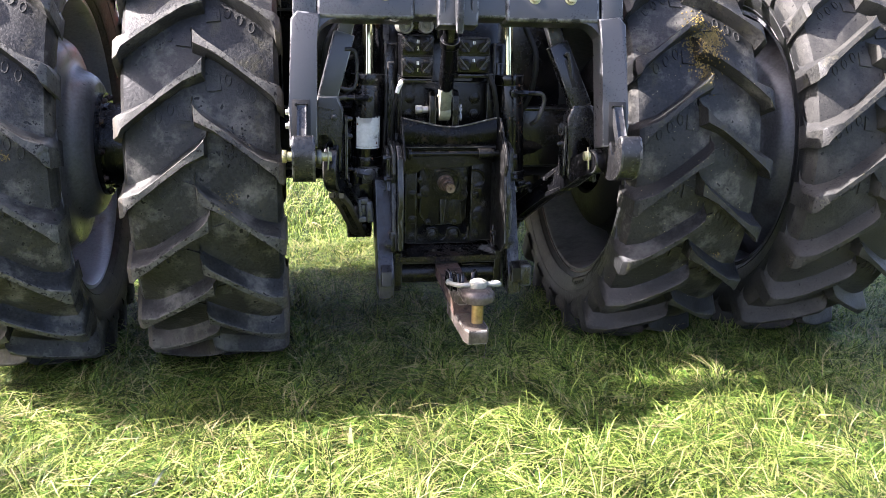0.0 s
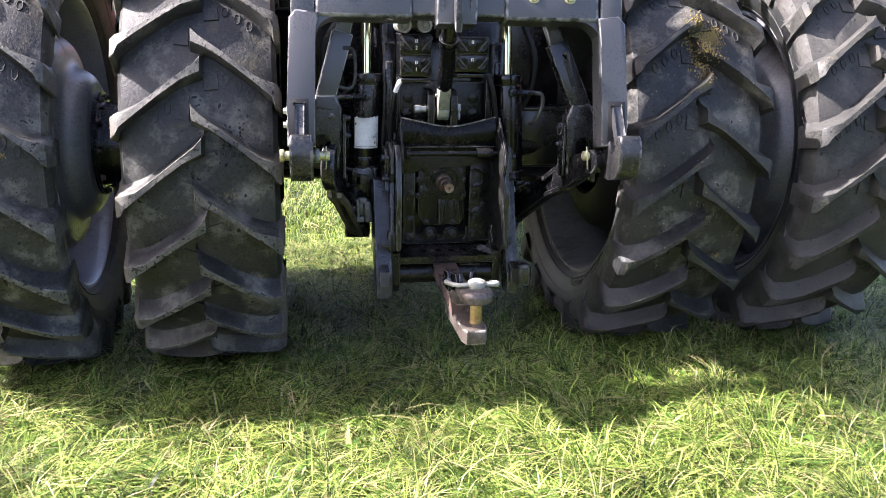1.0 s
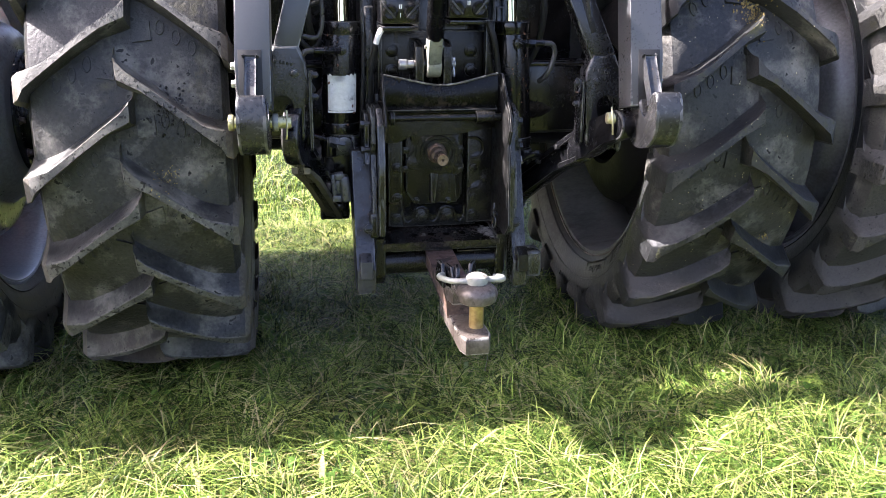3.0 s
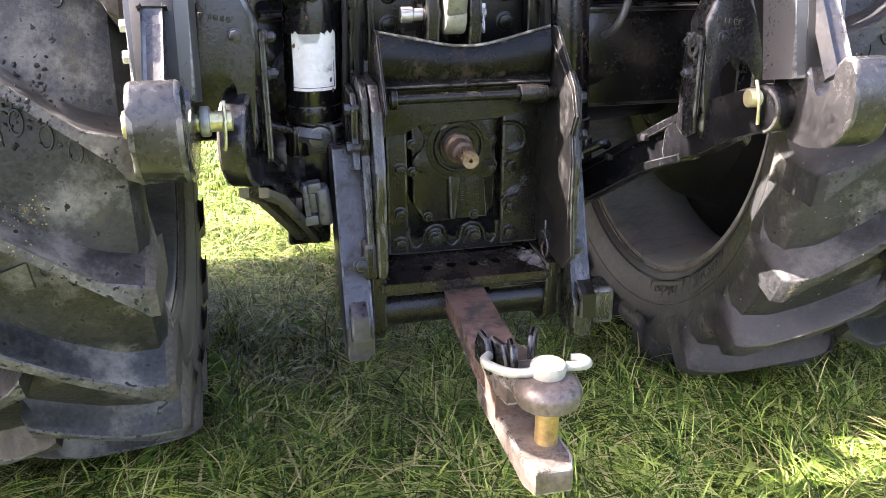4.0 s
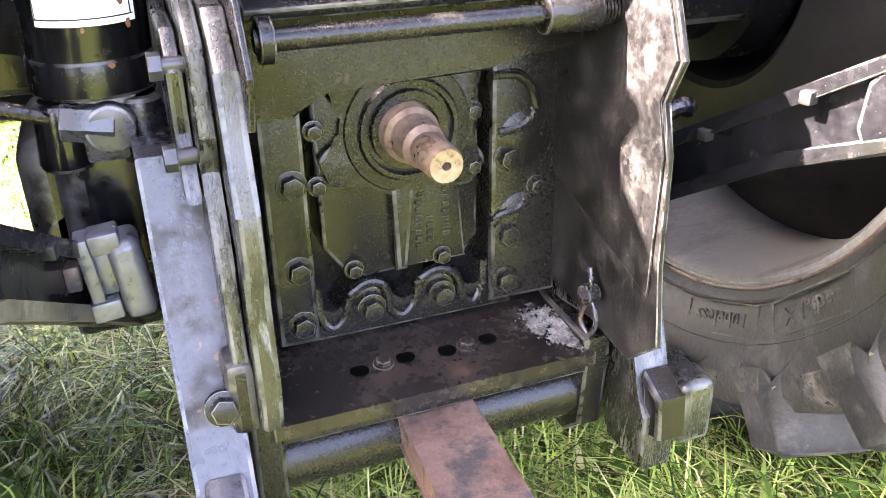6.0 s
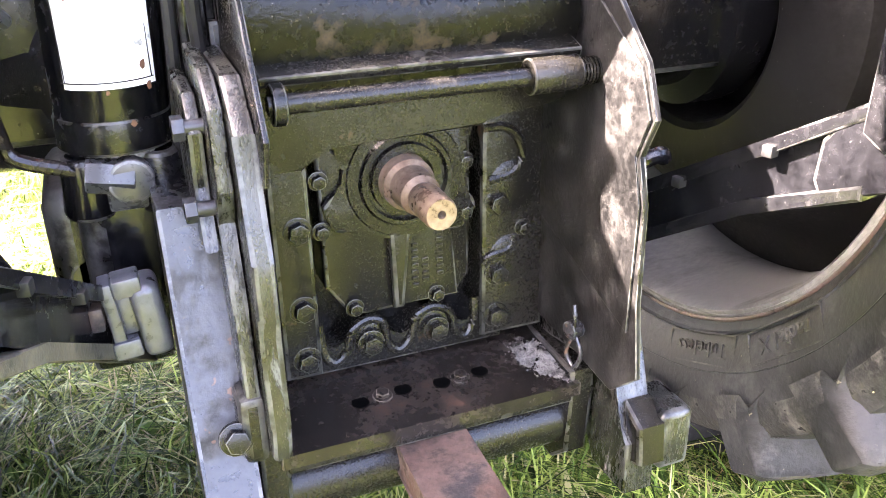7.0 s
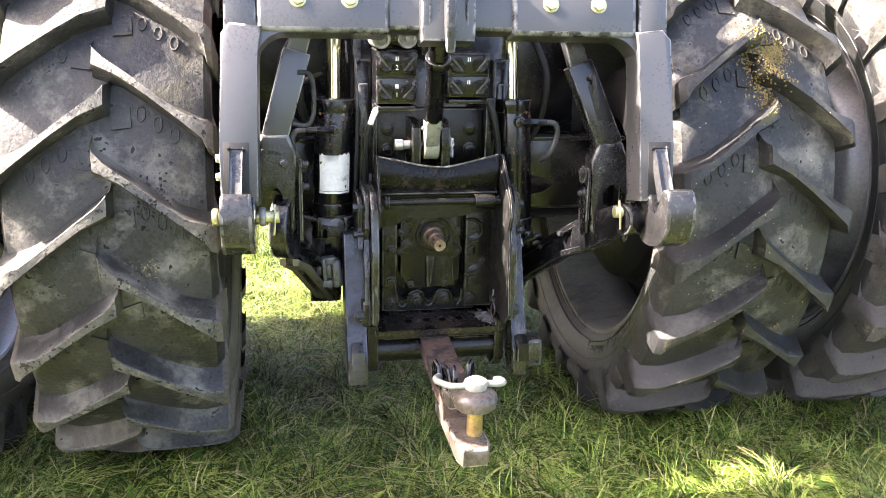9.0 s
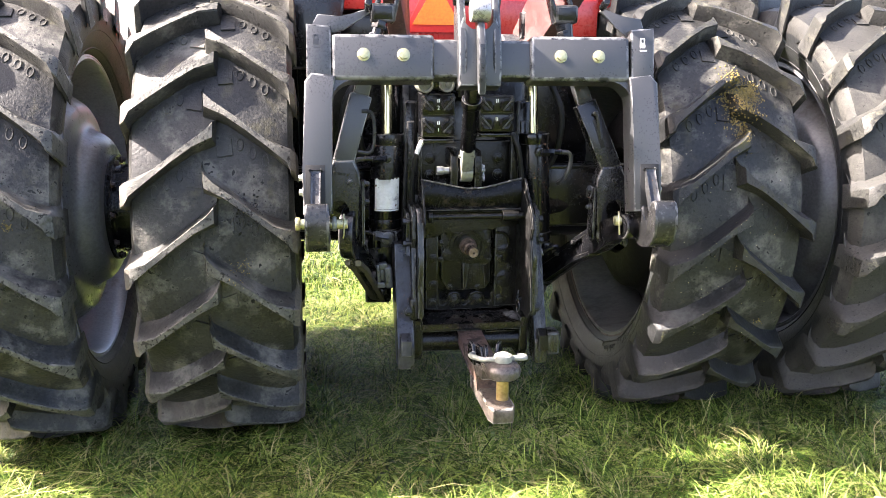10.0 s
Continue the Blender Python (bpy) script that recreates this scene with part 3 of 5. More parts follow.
tpart("rear_panel", bm, RED, "dusty red painted rear panel")
bm = bm_()
slab(bm, [(-0.66, 1.46), (-0.48, 1.46), (-0.44, 1.75), (-0.66, 1.75)], 0.06, plane_xz(0.36), 0.012)
tpart("side_panel", bm, BLACK)
bm = bm_()
box(bm, (0, 2.75, 1.62), (0.72, 1.9, 0.66), bevel=0.10, seg=4)
tpart("hood", bm, RED)
# the slow-vehicle triangle on the red panel
sign = tpart("warning_triangle", slab(bm_(), [(-0.205, 1.612), (0.060, 1.612), (-0.058, 1.85), (-0.088, 1.85)], 0.004, plane_xz(0.392), 0.001), REFLECT_RED, "red-bordered orange slow-moving-vehicle triangle")
part("orange_field", slab(bm_(), [(-0.172, 1.642), (0.027, 1.642), (-0.073, 1.808)], 0.003, plane_xz(0.387), 0.0), ORANGE, sign)

# rock shaft and its lift arms, raised
bm = bm_()
rod(bm, (-0.38, 0.20, 1.52), (0.38, 0.20, 1.52), 0.062, seg=32, bevel=0.006)
rod(bm, (-0.30, 0.20, 1.52), (-0.17, 0.20, 1.52), 0.085, seg=32, bevel=0.006)
rod(bm, (0.15, 0.20, 1.52), (0.28, 0.20, 1.52), 0.085, seg=32, bevel=0.006)
tpart("rock_shaft", bm, CHARCOAL)
for s in (-1, 1):
    bm = bm_()
    slab(bm, [(0.30, 1.44), (0.18, 1.40), (-0.02, 1.55), (-0.28, 1.75), (-0.31, 1.88), (-0.24, 1.93), (-0.02, 1.80), (0.22, 1.62)], 0.064, plane_yz(s * 0.235 - 0.032, Matrix.Identity(4)), 0.012)
    for v in bm.verts:
        v.co.x += s * 0.10 * max(0.0, (0.1 - v.co.y)) / 0.4
    tpart("lift_arm", bm, ARM_RED, "scuffed dark red lift arm")


# ---- hydraulic lift cylinders ----
def cylinder(x, low, lean, label):
    c0, c1 = Vector((x, 0.095, low)), Vector((x + lean, 0.095, 1.225))
    bm = bm_()
    rod(bm, c0, c1, 0.062, seg=36, bevel=0.004)
    rod(bm, c1 - Vector((0, 0, 0.035)), c1 + Vector((0, 0, 0.008)), 0.066, seg=36, bevel=0.004)
    rod(bm, c0 - Vector((0, 0, 0.01)), c0 + Vector((0, 0, 0.03)), 0.064, seg=36, bevel=0.004)
    box(bm, c0 + Vector((0, 0.012, -0.11)), (0.118, 0.10, 0.23), bevel=0.03, seg=4)
    for k in (-1, 1):
        rod(bm, c0 + Vector((k * 0.040, -0.028, -0.012)), c0 + Vector((k * 0.040, -0.022, -0.085)), 0.024, 0.030, seg=20, bevel=0.006)
    cyl = tpart("lift_cylinder", bm, BLACK, label)
    part("piston_rod", rod(bm_(), c1, c1 + Vector((lean * 0.6, 0.03, 0.40)), 0.023, seg=24), CHROME, cyl, "bright chrome piston rod")
    bm = bm_()
    rod(bm, c1 + Vector((lean * 0.6, 0.03, 0.36)), c1 + Vector((lean * 0.6, 0.03, 0.46)), 0.045, seg=24, bevel=0.005)
    part("rod_end", bm, BLACK, cyl)
    return cyl, c0, c1


cyl_l, c0, c1 = cylinder(-0.313, 0.878, 0.010, "black hydraulic lift cylinder with a torn white label")
bm = bm_()
rows = []
for i in range(15):
    a = radians(-58 + 8 * i)
    col = []
    for j in range(9):
        z = 0.942 + 0.138 * j / 8
        if j == 8:
            z -= 0.008 + 0.012 * abs(math.sin(i * 1.7)) + (0.02 if 3 < i < 9 else 0)
        cx = -0.313 + 0.010 * (z - 0.845) / 0.38
        col.append(bm.verts.new((cx + 0.0632 * math.sin(a) * 0.92, 0.095 - 0.0632 * math.cos(a * 0.92), z)))
    rows.append(col)
for p, q in zip(rows, rows[1:]):
    for j in range(8):
        bm.faces.new((p[j], q[j], q[j + 1], p[j + 1]))
lab = part("label", bm, PAPER, cyl_l, "torn and dirty white paper label")
bm = bm_()
for k in range(14):
    a = radians(-50 + 7.4 * k)
    box(bm, (-0.3105 + 0.0636 * math.sin(a) * 0.92, 0.095 - 0.0636 * math.cos(a * 0.92), 0.949), (0.0084, 0.0006, 0.0012), pose(0, 0, 0, 0, 0, 0.92 * math.degrees(a)), bevel=0)
for a in (-50, 47):
    for k in range(8):
        box(bm, (-0.3098 + 0.0636 * math.sin(radians(a)) * 0.92, 0.095 - 0.0636 * math.cos(radians(a) * 0.92), 0.956 + 0.0125 * k), (0.0012, 0.0006, 0.0130), pose(0, 0, 0, 0, 0, 0.92 * a), bevel=0)
for z, w in ((0.960, 0.020), (0.968, 0.020)):
    box(bm, (-0.285, 0.0395, z), (w, 0.002, 0.0025), pose(0, 0, 0, 0, 0, 22), bevel=0)
part("fine_print", bm, HOSE, lab)
cyl_r, c0r, c1r = cylinder(0.288, 0.815, -0.022, "black oily hydraulic lift cylinder")
for s, cyl, x, zt, zb in ((-1, cyl_l, -0.31, 1.145, 0.800), (1, cyl_r, 0.275, 1.165, 0.775)):
    bm = bm_()
    rod(bm, (x, 0.045, zt), (x, 0.005, zt), 0.017, seg=16, bevel=0.002)
    rod(bm, (x, 0.012, zt), (x + s * 0.055, 0.012, zt), 0.0145, seg=6, bevel=0.001)
    rod(bm, (x + s * 0.05, 0.012, zt), (x + s * 0.085, 0.012, zt), 0.011, seg=14)
    part("port_fitting", bm, FORGED, cyl)
    bm = bm_()
    tube(bm, [(x + s * 0.08, 0.012, zt), (x + s * 0.115, 0.012, zt - 0.005), (x + s * 0.125, 0.015, zt - 0.04), (x + s * 0.105, 0.02, zt - 0.10), (x + s * 0.09, 0.06, zt - 0.13)], 0.009)
    part("steel_pipe", bm, CHARCOAL, cyl)
chips = random.Random(8)
for cyl, x in ((cyl_l, -0.309), (cyl_r, 0.278)):
    bm = bm_()
    for _ in range(26):
        a, z, r = radians(chips.uniform(-50, 50)), chips.uniform(0.90, 1.20), chips.uniform(0.001, 0.0042)
        c = Vector((x + 0.0628 * math.sin(a), 0.095 - 0.0628 * math.cos(a), z))
        tx = Vector((math.cos(a), math.sin(a), 0))
        bm.faces.new([bm.verts.new(c + r * chips.uniform(0.6, 1.3) * (math.cos(1.047 * k) * tx + 1.4 * math.sin(1.047 * k) * Vector((0, 0, 1)))) for k in range(6)])
    tagged(part("paint_chips", bm, CHIP, cyl, "rusty paint chips"), kind="stuff")
# lower fitting of the port-side cylinder with its long pipe
bm = bm_()
rod(bm, (-0.306, 0.09, 0.838), (-0.306, 0.030, 0.838), 0.026, seg=20, bevel=0.004)
box(bm, (-0.306, 0.075, 0.835), (0.062, 0.05, 0.075), bevel=0.006)
rod(bm, (-0.300, 0.045, 0.840), (-0.352, 0.050, 0.848), 0.021, seg=6, bevel=0.002)
part("port_fitting", bm, CHARCOAL, cyl_l)
bm = bm_()
tube(bm, [(-0.345, 0.050, 0.847), (-0.375, 0.055, 0.856), (-0.408, 0.058, 0.866), (-0.424, 0.06, 0.878), (-0.429, 0.06, 0.905), (-0.440, 0.06, 0.974), (-0.451, 0.06, 1.068), (-0.455, 0.10, 1.2)], 0.0085)
part("steel_pipe", bm, OILY, cyl_l, "rust-flecked dark steel pipe")
# bleeder spout beside the shield
bm = bm_()
rod(bm, (0.255, -0.02, 0.775), (0.29, -0.035, 0.785), 0.014, seg=6, bevel=0.001)
part("port_fitting", bm, STEEL, cyl_r, "bright steel hexagon fitting")
bm = bm_()
tube(bm, [(0.285, -0.033, 0.784), (0.315, -0.045, 0.80), (0.335, -0.05, 0.808), (0.345, -0.045, 0.80)], 0.011)
part("steel_pipe", bm, BLACK, cyl_r)


# ---- rear casting with the power take-off ----
bm = bm_()
slab(bm, [(-0.20, 0.50), (0.21, 0.50), (0.21, 1.0), (-0.20, 1.0)], 0.15, plane_xz(0.065), 0.006)
housing = tpart("rear_housing", bm, CASTING, "oily dark cast-iron rear gearbox housing")
# raised bolting border, with its scalloped lower edge
bm = bm_()
slab(bm, [(-0.165, 0.555), (-0.116, 0.555), (-0.116, 0.90), (-0.165, 0.90)], 0.068, plane_xz(0.002), 0.006)
slab(bm, [(0.106, 0.56), (0.20, 0.56), (0.20, 0.90), (0.106, 0.90)], 0.068, plane_xz(0.002), 0.006)
edge = []
for i in range(41):
    x = -0.15 + 0.29 * i / 40
    edge.append((x, 0.600 + 0.017 * math.cos(2 * math.pi * (x + 0.0515) / 0.0905)))
slab(bm, [(-0.15, 0.55), *[(x, z) for x, z in edge], (0.14, 0.55)], 0.060, plane_xz(0.010), 0.004)
part("bolting_flange", bm, CASTING, housing)
bm = bm_()
slab(bm, [(-0.104, 0.675), (-0.106, 0.85), (-0.095, 0.862), (-0.082, 0.875), (-0.05, 0.895), (0.07, 0.895), (0.092, 0.85), (0.090, 0.660), (0.070, 0.634), (-0.055, 0.628), (-0.080, 0.640)], 0.056, plane_xz(0.006), 0.005)
cover = part("cover_plate", bm, CASTING, housing, "bolted cover plate with cast markings")
bm = bm_()
slab(bm, [(-0.018, 0.635), (0.072, 0.635), (0.062, 0.75), (-0.012, 0.75)], 0.006, plane_xz(0.001), 0.003)
slab(bm, [(-0.020, 0.636), (-0.006, 0.636), (0.006, 0.748), (-0.024, 0.748)], 0.020, plane_xz(-0.010), 0.006)
for x, z0, n in ((0.012, 0.660, 7), (0.026, 0.666, 4), (0.046, 0.672, 7)):
    for k in range(n):
        box(bm, (x, 0.0, z0 + 0.0095 * k), (0.009, 0.003, 0.0055), bevel=0.001, seg=1)
part("cast_marking", bm, CASTING, cover, "raised casting marks, unreadable bars")
# bearing carrier with four ears
words("cast_word", "REV", 0.014, Matrix.Translation((0.016, 0.0, 0.735)) @ pose(0, 0, 0, 90) @ pose(0, 0, 0, 0, 0, 90), CASTING, cover, deep=0.002)
bm = bm_()
spun(bm, [(0.01, 0.078), (-0.004, 0.078), (-0.010, 0.073), (-0.011, 0.060), (-0.016, 0.057), (-0.016, 0.052), (-0.006, 0.050), (-0.006, 0.046), (-0.016, 0.044), (-0.016, 0.034), (0.0, 0.033), (0.01, 0.0)], (0.0, 0, 0.811), seg=48, axis="y")
carrier = part("bearing_carrier", bm, CASTING, housing, "round bearing carrier with four ears")
ring = []
for k in range(120):
    th = 3.0 * k
    near = min(abs((th - c + 180) % 360 - 180) for c in (42, 140, 203, 322))
    step = min(1.0, max(0.0, (22.0 - near) / 12.0))
    r = 0.079 + 0.027 * step * step * (3 - 2 * step)
    ring.append((r * math.cos(radians(th)), 0.811 + r * math.sin(radians(th))))
part("carrier_flange", slab(bm_(), ring, 0.030, plane_xz(-0.008), 0.005), CASTING, carrier, "four-eared flange of the bearing carrier")
# cast lips that curl round the bolts
for pts in ([(0.108, 0.002, 0.856), (0.136, -0.002, 0.855), (0.156, -0.003, 0.838), (0.161, -0.003, 0.813), (0.147, -0.003, 0.794), (0.116, -0.001, 0.787)],
            [(0.152, 0.0, 0.705), (0.144, -0.002, 0.688), (0.120, -0.002, 0.682), (0.108, 0.0, 0.670)],
            [(-0.116, 0.010, 0.622), (-0.112, 0.006, 0.582), (-0.099, 0.004, 0.566), (-0.082, 0.006, 0.578), (-0.074, 0.006, 0.606), (-0.052, 0.008, 0.618), (-0.032, 0.006, 0.610), (-0.026, 0.005, 0.578), (-0.010, 0.004, 0.566), (0.008, 0.006, 0.582), (0.016, 0.006, 0.610), (0.040, 0.008, 0.618), (0.062, 0.006, 0.606), (0.070, 0.005, 0.576), (0.085, 0.004, 0.566), (0.098, 0.006, 0.586), (0.100, 0.008, 0.620)]):
    part("cast_lip", tube(bm_(), [(x, y + 0.0045, z) for x, y, z in pts], 0.0066, seg=10, smooth_steps=4), CASTING, housing)
bm = bm_()
spun(bm, [(0.0, 0.0), (0.0, 0.034), (-0.034, 0.032), (-0.040, 0.027), (-0.072, 0.0245), (-0.079, 0.0185), (-0.086, 0.0205), (-0.130, 0.0195), (-0.135, 0.0175), (-0.135, 0.005), (-0.120, 0.004), (-0.120, 0.0)], (-0.004, 0, 0.811), seg=40, axis="y")
shaft = part("power_shaft", bm, SHAFT, housing, "rusty power take-off shaft stub")
for x, z in ((-0.136, 0.583), (-0.135, 0.655), (-0.134, 0.760), (-0.051, 0.588), (0.040, 0.588), (0.127, 0.591), (0.128, 0.655), (0.127, 0.756)):
    part("flange_bolt", hexbolt(bm_(), (x, 0.004, z), (0, -1, 0), 0.0135, 0.012), CASTING, housing)
for x, z in ((-0.105, 0.819), (-0.105, 0.755), (-0.070, 0.644), (0.041, 0.642), (0.081, 0.819), (0.081, 0.752), (0.165, 0.715)):
    part("cover_bolt", hexbolt(bm_(), (x, 0.004, z), (0, -1, 0), 0.009, 0.009), CASTING, housing)
for z in (0.672, 0.775):
    bm = bm_()
    spun(bm, [(0.01, 0.040), (-0.004, 0.036), (-0.008, 0.028), (-0.008, 0.0)], (0.150, 0.006, z), seg=28, axis="y")
    part("boss", bm, CASTING, housing)

# lower shelf with holes, side cheeks, cross tube: the drawbar frame
bm = bm_()
slab(bm, [(0.03, 0.548), (-0.112, 0.530), (-0.112, 0.512), (0.03, 0.530)], 0.40, plane_yz(-0.200), 0.003)
shelf = tpart("shelf_plate", bm, OILY, "dark oily shelf plate above the drawbar")
# holes are near-black discs on the plate; their inner shade is painted
for x, y in ((-0.085, -0.052), (-0.026, -0.046), (0.026, -0.050), (0.082, -0.046)):
    z = 0.5440 + 0.127 * y
    part("shelf_hole", rod(bm_(), (x, y, z - 0.004), (x, y - 0.0001, z + 0.0012), 0.0115, seg=20), HOLE, shelf, "near-black disc drawn as a bolt hole")
for x, y in ((-0.055, -0.050), (0.052, -0.050)):
    part("shelf_bolt", hexbolt(bm_(), (x, y, 0.5440 + 0.127 * y), (0, -0.127, 1), 0.0095, 0.006), OILY, shelf)
bm = bm_()
for s in (-1, 1):
    slab(bm, [(0.25, 0.56), (-0.105, 0.545), (-0.105, 0.51), (-0.098, 0.41), (-0.06, 0.375), (0.02, 0.375), (0.25, 0.44)], 0.034, plane_yz(s * 0.205 - 0.017), 0.005)
slab(bm, [(-0.19, 0.500), (0.19, 0.500), (0.19, 0.528), (-0.19, 0.528)], 0.012, plane_xz(-0.108), 0.003)
drawframe = tpart("drawbar_frame", bm, CASTING, "dark cast drawbar support frame")
part("cross_tube", rod(bm_(), (-0.19, -0.055, 0.448), (0.19, -0.055, 0.448), 0.040, seg=32), CASTING, drawframe)
bm = bm_()
box(bm, (0, 0.12, 0.515), (0.37, 0.20, 0.02), bevel=0.003)
box(bm, (0, 0.20, 0.46), (0.37, 0.03, 0.10), bevel=0.003)
box(bm, (0.12, -0.03, 0.495), (0.12, 0.10, 0.012), pose(0, 0, 0, 18), bevel=0.003)
part("guide_plate", bm, OILY, drawframe)
crumbs = random.Random(5)
bm = bm_()
cells = {}
for i in range(75):
    for j in range(95):
        x, y = 0.085 + 0.0014 * i, -0.108 + 0.0014 * j
        reach = 1.0 - ((x - 0.172) / 0.046) ** 2 - ((y + 0.055 + 0.5 * (x - 0.172)) / 0.050) ** 2
        grain = 0.75 * noise.noise(Vector((x * 70, y * 70, 1.3))) + 0.6 * noise.noise(Vector((x * 260, y * 260, 4.1)))
        if reach + 1.3 * grain > 0.42 and x < 0.190:
            cells[i, j] = (x, y)
corner = {}
for (i, j), (x, y) in cells.items():
    face = []
    for di, dj in ((0, 0), (1, 0), (1, 1), (0, 1)):
        key = (i + di, j + dj)
        if key not in corner:
            px, py = x + 0.0014 * di, y + 0.0014 * dj
            corner[key] = bm.verts.new((px + crumbs.uniform(-0.0004, 0.0004), py + crumbs.uniform(-0.0004, 0.0004), 0.5452 + 0.127 * py + 0.0022 * crumbs.random() ** 2))
        face.append(corner[key])
    bm.faces.new(face)
tagged(part("chalky_residue", bm, WHITE_DUST, shelf, "pale crumbly residue"), kind="stuff")

# sway-block plates either side
for s in (-1, 1):
    x0 = -0.289 if s < 0 else 0.232
    bm = bm_()
    slab(bm, [(0.0, 0.83), (-0.045, 0.83), (-0.158, 0.480), (-0.178, 0.465), (-0.178, 0.385), (-0.10, 0.385), (0.03, 0.60), (0.06, 0.83)], 0.060 if s < 0 else 0.046, plane_yz(x0), 0.004)
    arm = tpart("sway_plate", bm, WORN if s < 0 else SCRAPED, "worn blue-grey sway block plate" if s < 0 else "scraped black sway block plate")
    bm = bm_()
    slab(bm, [(-0.150, 0.515), (-0.190, 0.495), (-0.196, 0.440), (-0.168, 0.428)], 0.044, plane_yz(x0 + 0.008), 0.006)
    part("wear_block", bm, WORN if s < 0 else CASTING, arm)
    if s > 0:
        bm = bm_()
        box(bm, (0.300, -0.150, 0.462), (0.050, 0.080, 0.090), bevel=0.010, seg=3)
        part("stop_block", bm, SCRAPED, arm, "rounded dark stop block")
    bm = bm_()
    box(bm, (x0 + (0.060 if s < 0 else -0.006), -0.130, 0.605), (0.030, 0.05, 0.085), bevel=0.010)
    part("spacer_block", bm, CASTING, arm)
    part("plate_bolt", hexbolt(bm_(), (x0 + (0.040 if s < 0 else 0.006), -0.150, 0.60), (0, -1, 0.25), 0.014, 0.012), CASTING, arm)

# layered side plates of the shield bracket
for s in (-1, 1):
    bm = bm_()
    x0 = -0.216 if s < 0 else 0.204
    slab(bm, [(0.03, 0.98), (-0.10, 0.975), (-0.150, 0.93), (-0.160, 0.85), (-0.182, 0.81), (-0.182, 0.75), (-0.166, 0.72), (-0.182, 0.62), (-0.172, 0.575), (0.03, 0.54)], 0.022, plane_yz(x0), 0.005)
    br = tpart("bracket_plate", bm, SCRAPED, "scraped dark bracket plate beside the shaft")
    bm = bm_()
    x1 = -0.234 if s < 0 else 0.228
    slab(bm, [(0.03, 0.985), (-0.085, 0.980), (-0.125, 0.95), (-0.135, 0.87), (-0.11, 0.83), (-0.14, 0.74), (-0.15, 0.64), (-0.12, 0.60), (0.03, 0.58)], 0.016, plane_yz(x1), 0.004)
    part("outer_plate", bm, SCRAPED, br)
    bm = bm_()
    x2 = -0.250 if s < 0 else 0.246
    slab(bm, [(0.03, 0.96), (-0.07, 0.955), (-0.095, 0.92), (-0.080, 0.86), (-0.11, 0.80), (0.03, 0.78)], 0.014, plane_yz(x2), 0.004)
    part("outer_plate", bm, SCRAPED, br)
    xa, xb = (-0.264, -0.225) if s < 0 else (0.268, 0.225)
    for y, z in ((-0.085, 0.925), (-0.100, 0.845)):
        bm = bm_()
        rod(bm, (xa, y, z), (xb, y, z), 0.008, seg=12)
        rod(bm, (xa, y, z), (xa + (0.012 if s < 0 else -0.012), y, z), 0.013, seg=6, bevel=0.001)
        part("bracket_bolt", bm, WORN, br)

# the shaft guard: bent sheet with side wings
bm = bm_()
prof = []
for i in range(17):
    u = i / 16
    x = -0.188 + 0.372 * u
    sag = 0.030 * (4 * u * (1 - u)) - 0.004 * math.sin(9 * u)
    prof.append((x, sag))
top = [bm.verts.new((x, -0.072, 1.076 - sg)) for x, sg in prof]
mid = [bm.verts.new((x, -0.086, 1.045 - 0.8 * sg)) for x, sg in prof]
low = [bm.verts.new((x, -0.084, 0.990)) for x, sg in prof]
end = [bm.verts.new((x, -0.060, 0.925)) for x, sg in prof]
for a, b in ((top, mid), (mid, low), (low, end)):
    for i in range(16):
        bm.faces.new((a[i], a[i + 1], b[i + 1], b[i]))
bmesh.ops.solidify(bm, geom=bm.faces[:], thickness=0.005)
guard = tpart("shaft_guard", bm, GUARD, "bent black sheet-metal guard over the shaft")
part("worn_lip", tube(bm_(), [(x, -0.0745, 1.0765 - sg) for x, sg in prof], 0.0032, seg=8, smooth_steps=1), LIP, guard, "chipped pale edge of the sheet")
bm = bm_()
slab(bm, [(-0.090, 1.080), (-0.065, 1.080), (0.0, 1.03), (0.02, 0.98), (0.02, 0.86), (-0.10, 0.86), (-0.165, 0.880), (-0.185, 0.93)], 0.006, plane_yz(-0.194), 0.0015)
part("side_wing", bm, CASTING, guard)
bm = bm_()
slab(bm, [(-0.090, 1.078), (-0.065, 1.078), (0.0, 1.03), (0.02, 0.98), (0.02, 0.58), (-0.10, 0.575), (-0.185, 0.565), (-0.235, 0.61), (-0.222, 0.70), (-0.220, 0.82), (-0.204, 0.870), (-0.228, 0.915), (-0.205, 0.97)], 0.007, plane_yz(0.193), 0.0015)
part("side_wing", bm, DUSTY, guard, "long dusty black side wing of the guard")
bm = bm_()
slab(bm, [(-0.085, 1.04), (-0.070, 1.04), (0.0, 0.99), (0.015, 0.95), (0.015, 0.735), (-0.212, 0.662), (-0.216, 0.82), (-0.200, 0.870), (-0.222, 0.915), (-0.200, 0.965)], 0.003, plane_yz(0.1895), 0.001)
part("wing_lining", bm, DUSTY, guard)
bm = bm_()
rod(bm, (-0.175, -0.115, 0.945), (0.19, -0.115, 0.945), 0.0105, seg=16)
rod(bm, (-0.172, -0.115, 0.945), (-0.158, -0.115, 0.945), 0.021, seg=16, bevel=0.002)
rod(bm, (0.105, -0.115, 0.945), (0.165, -0.115, 0.945), 0.020, seg=18, bevel=0.002)
for k in range(6):
    rod(bm, (0.166 + 0.004 * k, -0.115, 0.945), (0.1685 + 0.004 * k, -0.115, 0.945), 0.0155, seg=16)
part("hinge_rod", bm, CASTING, guard, "hinge rod with coil spring")
bm = bm_()
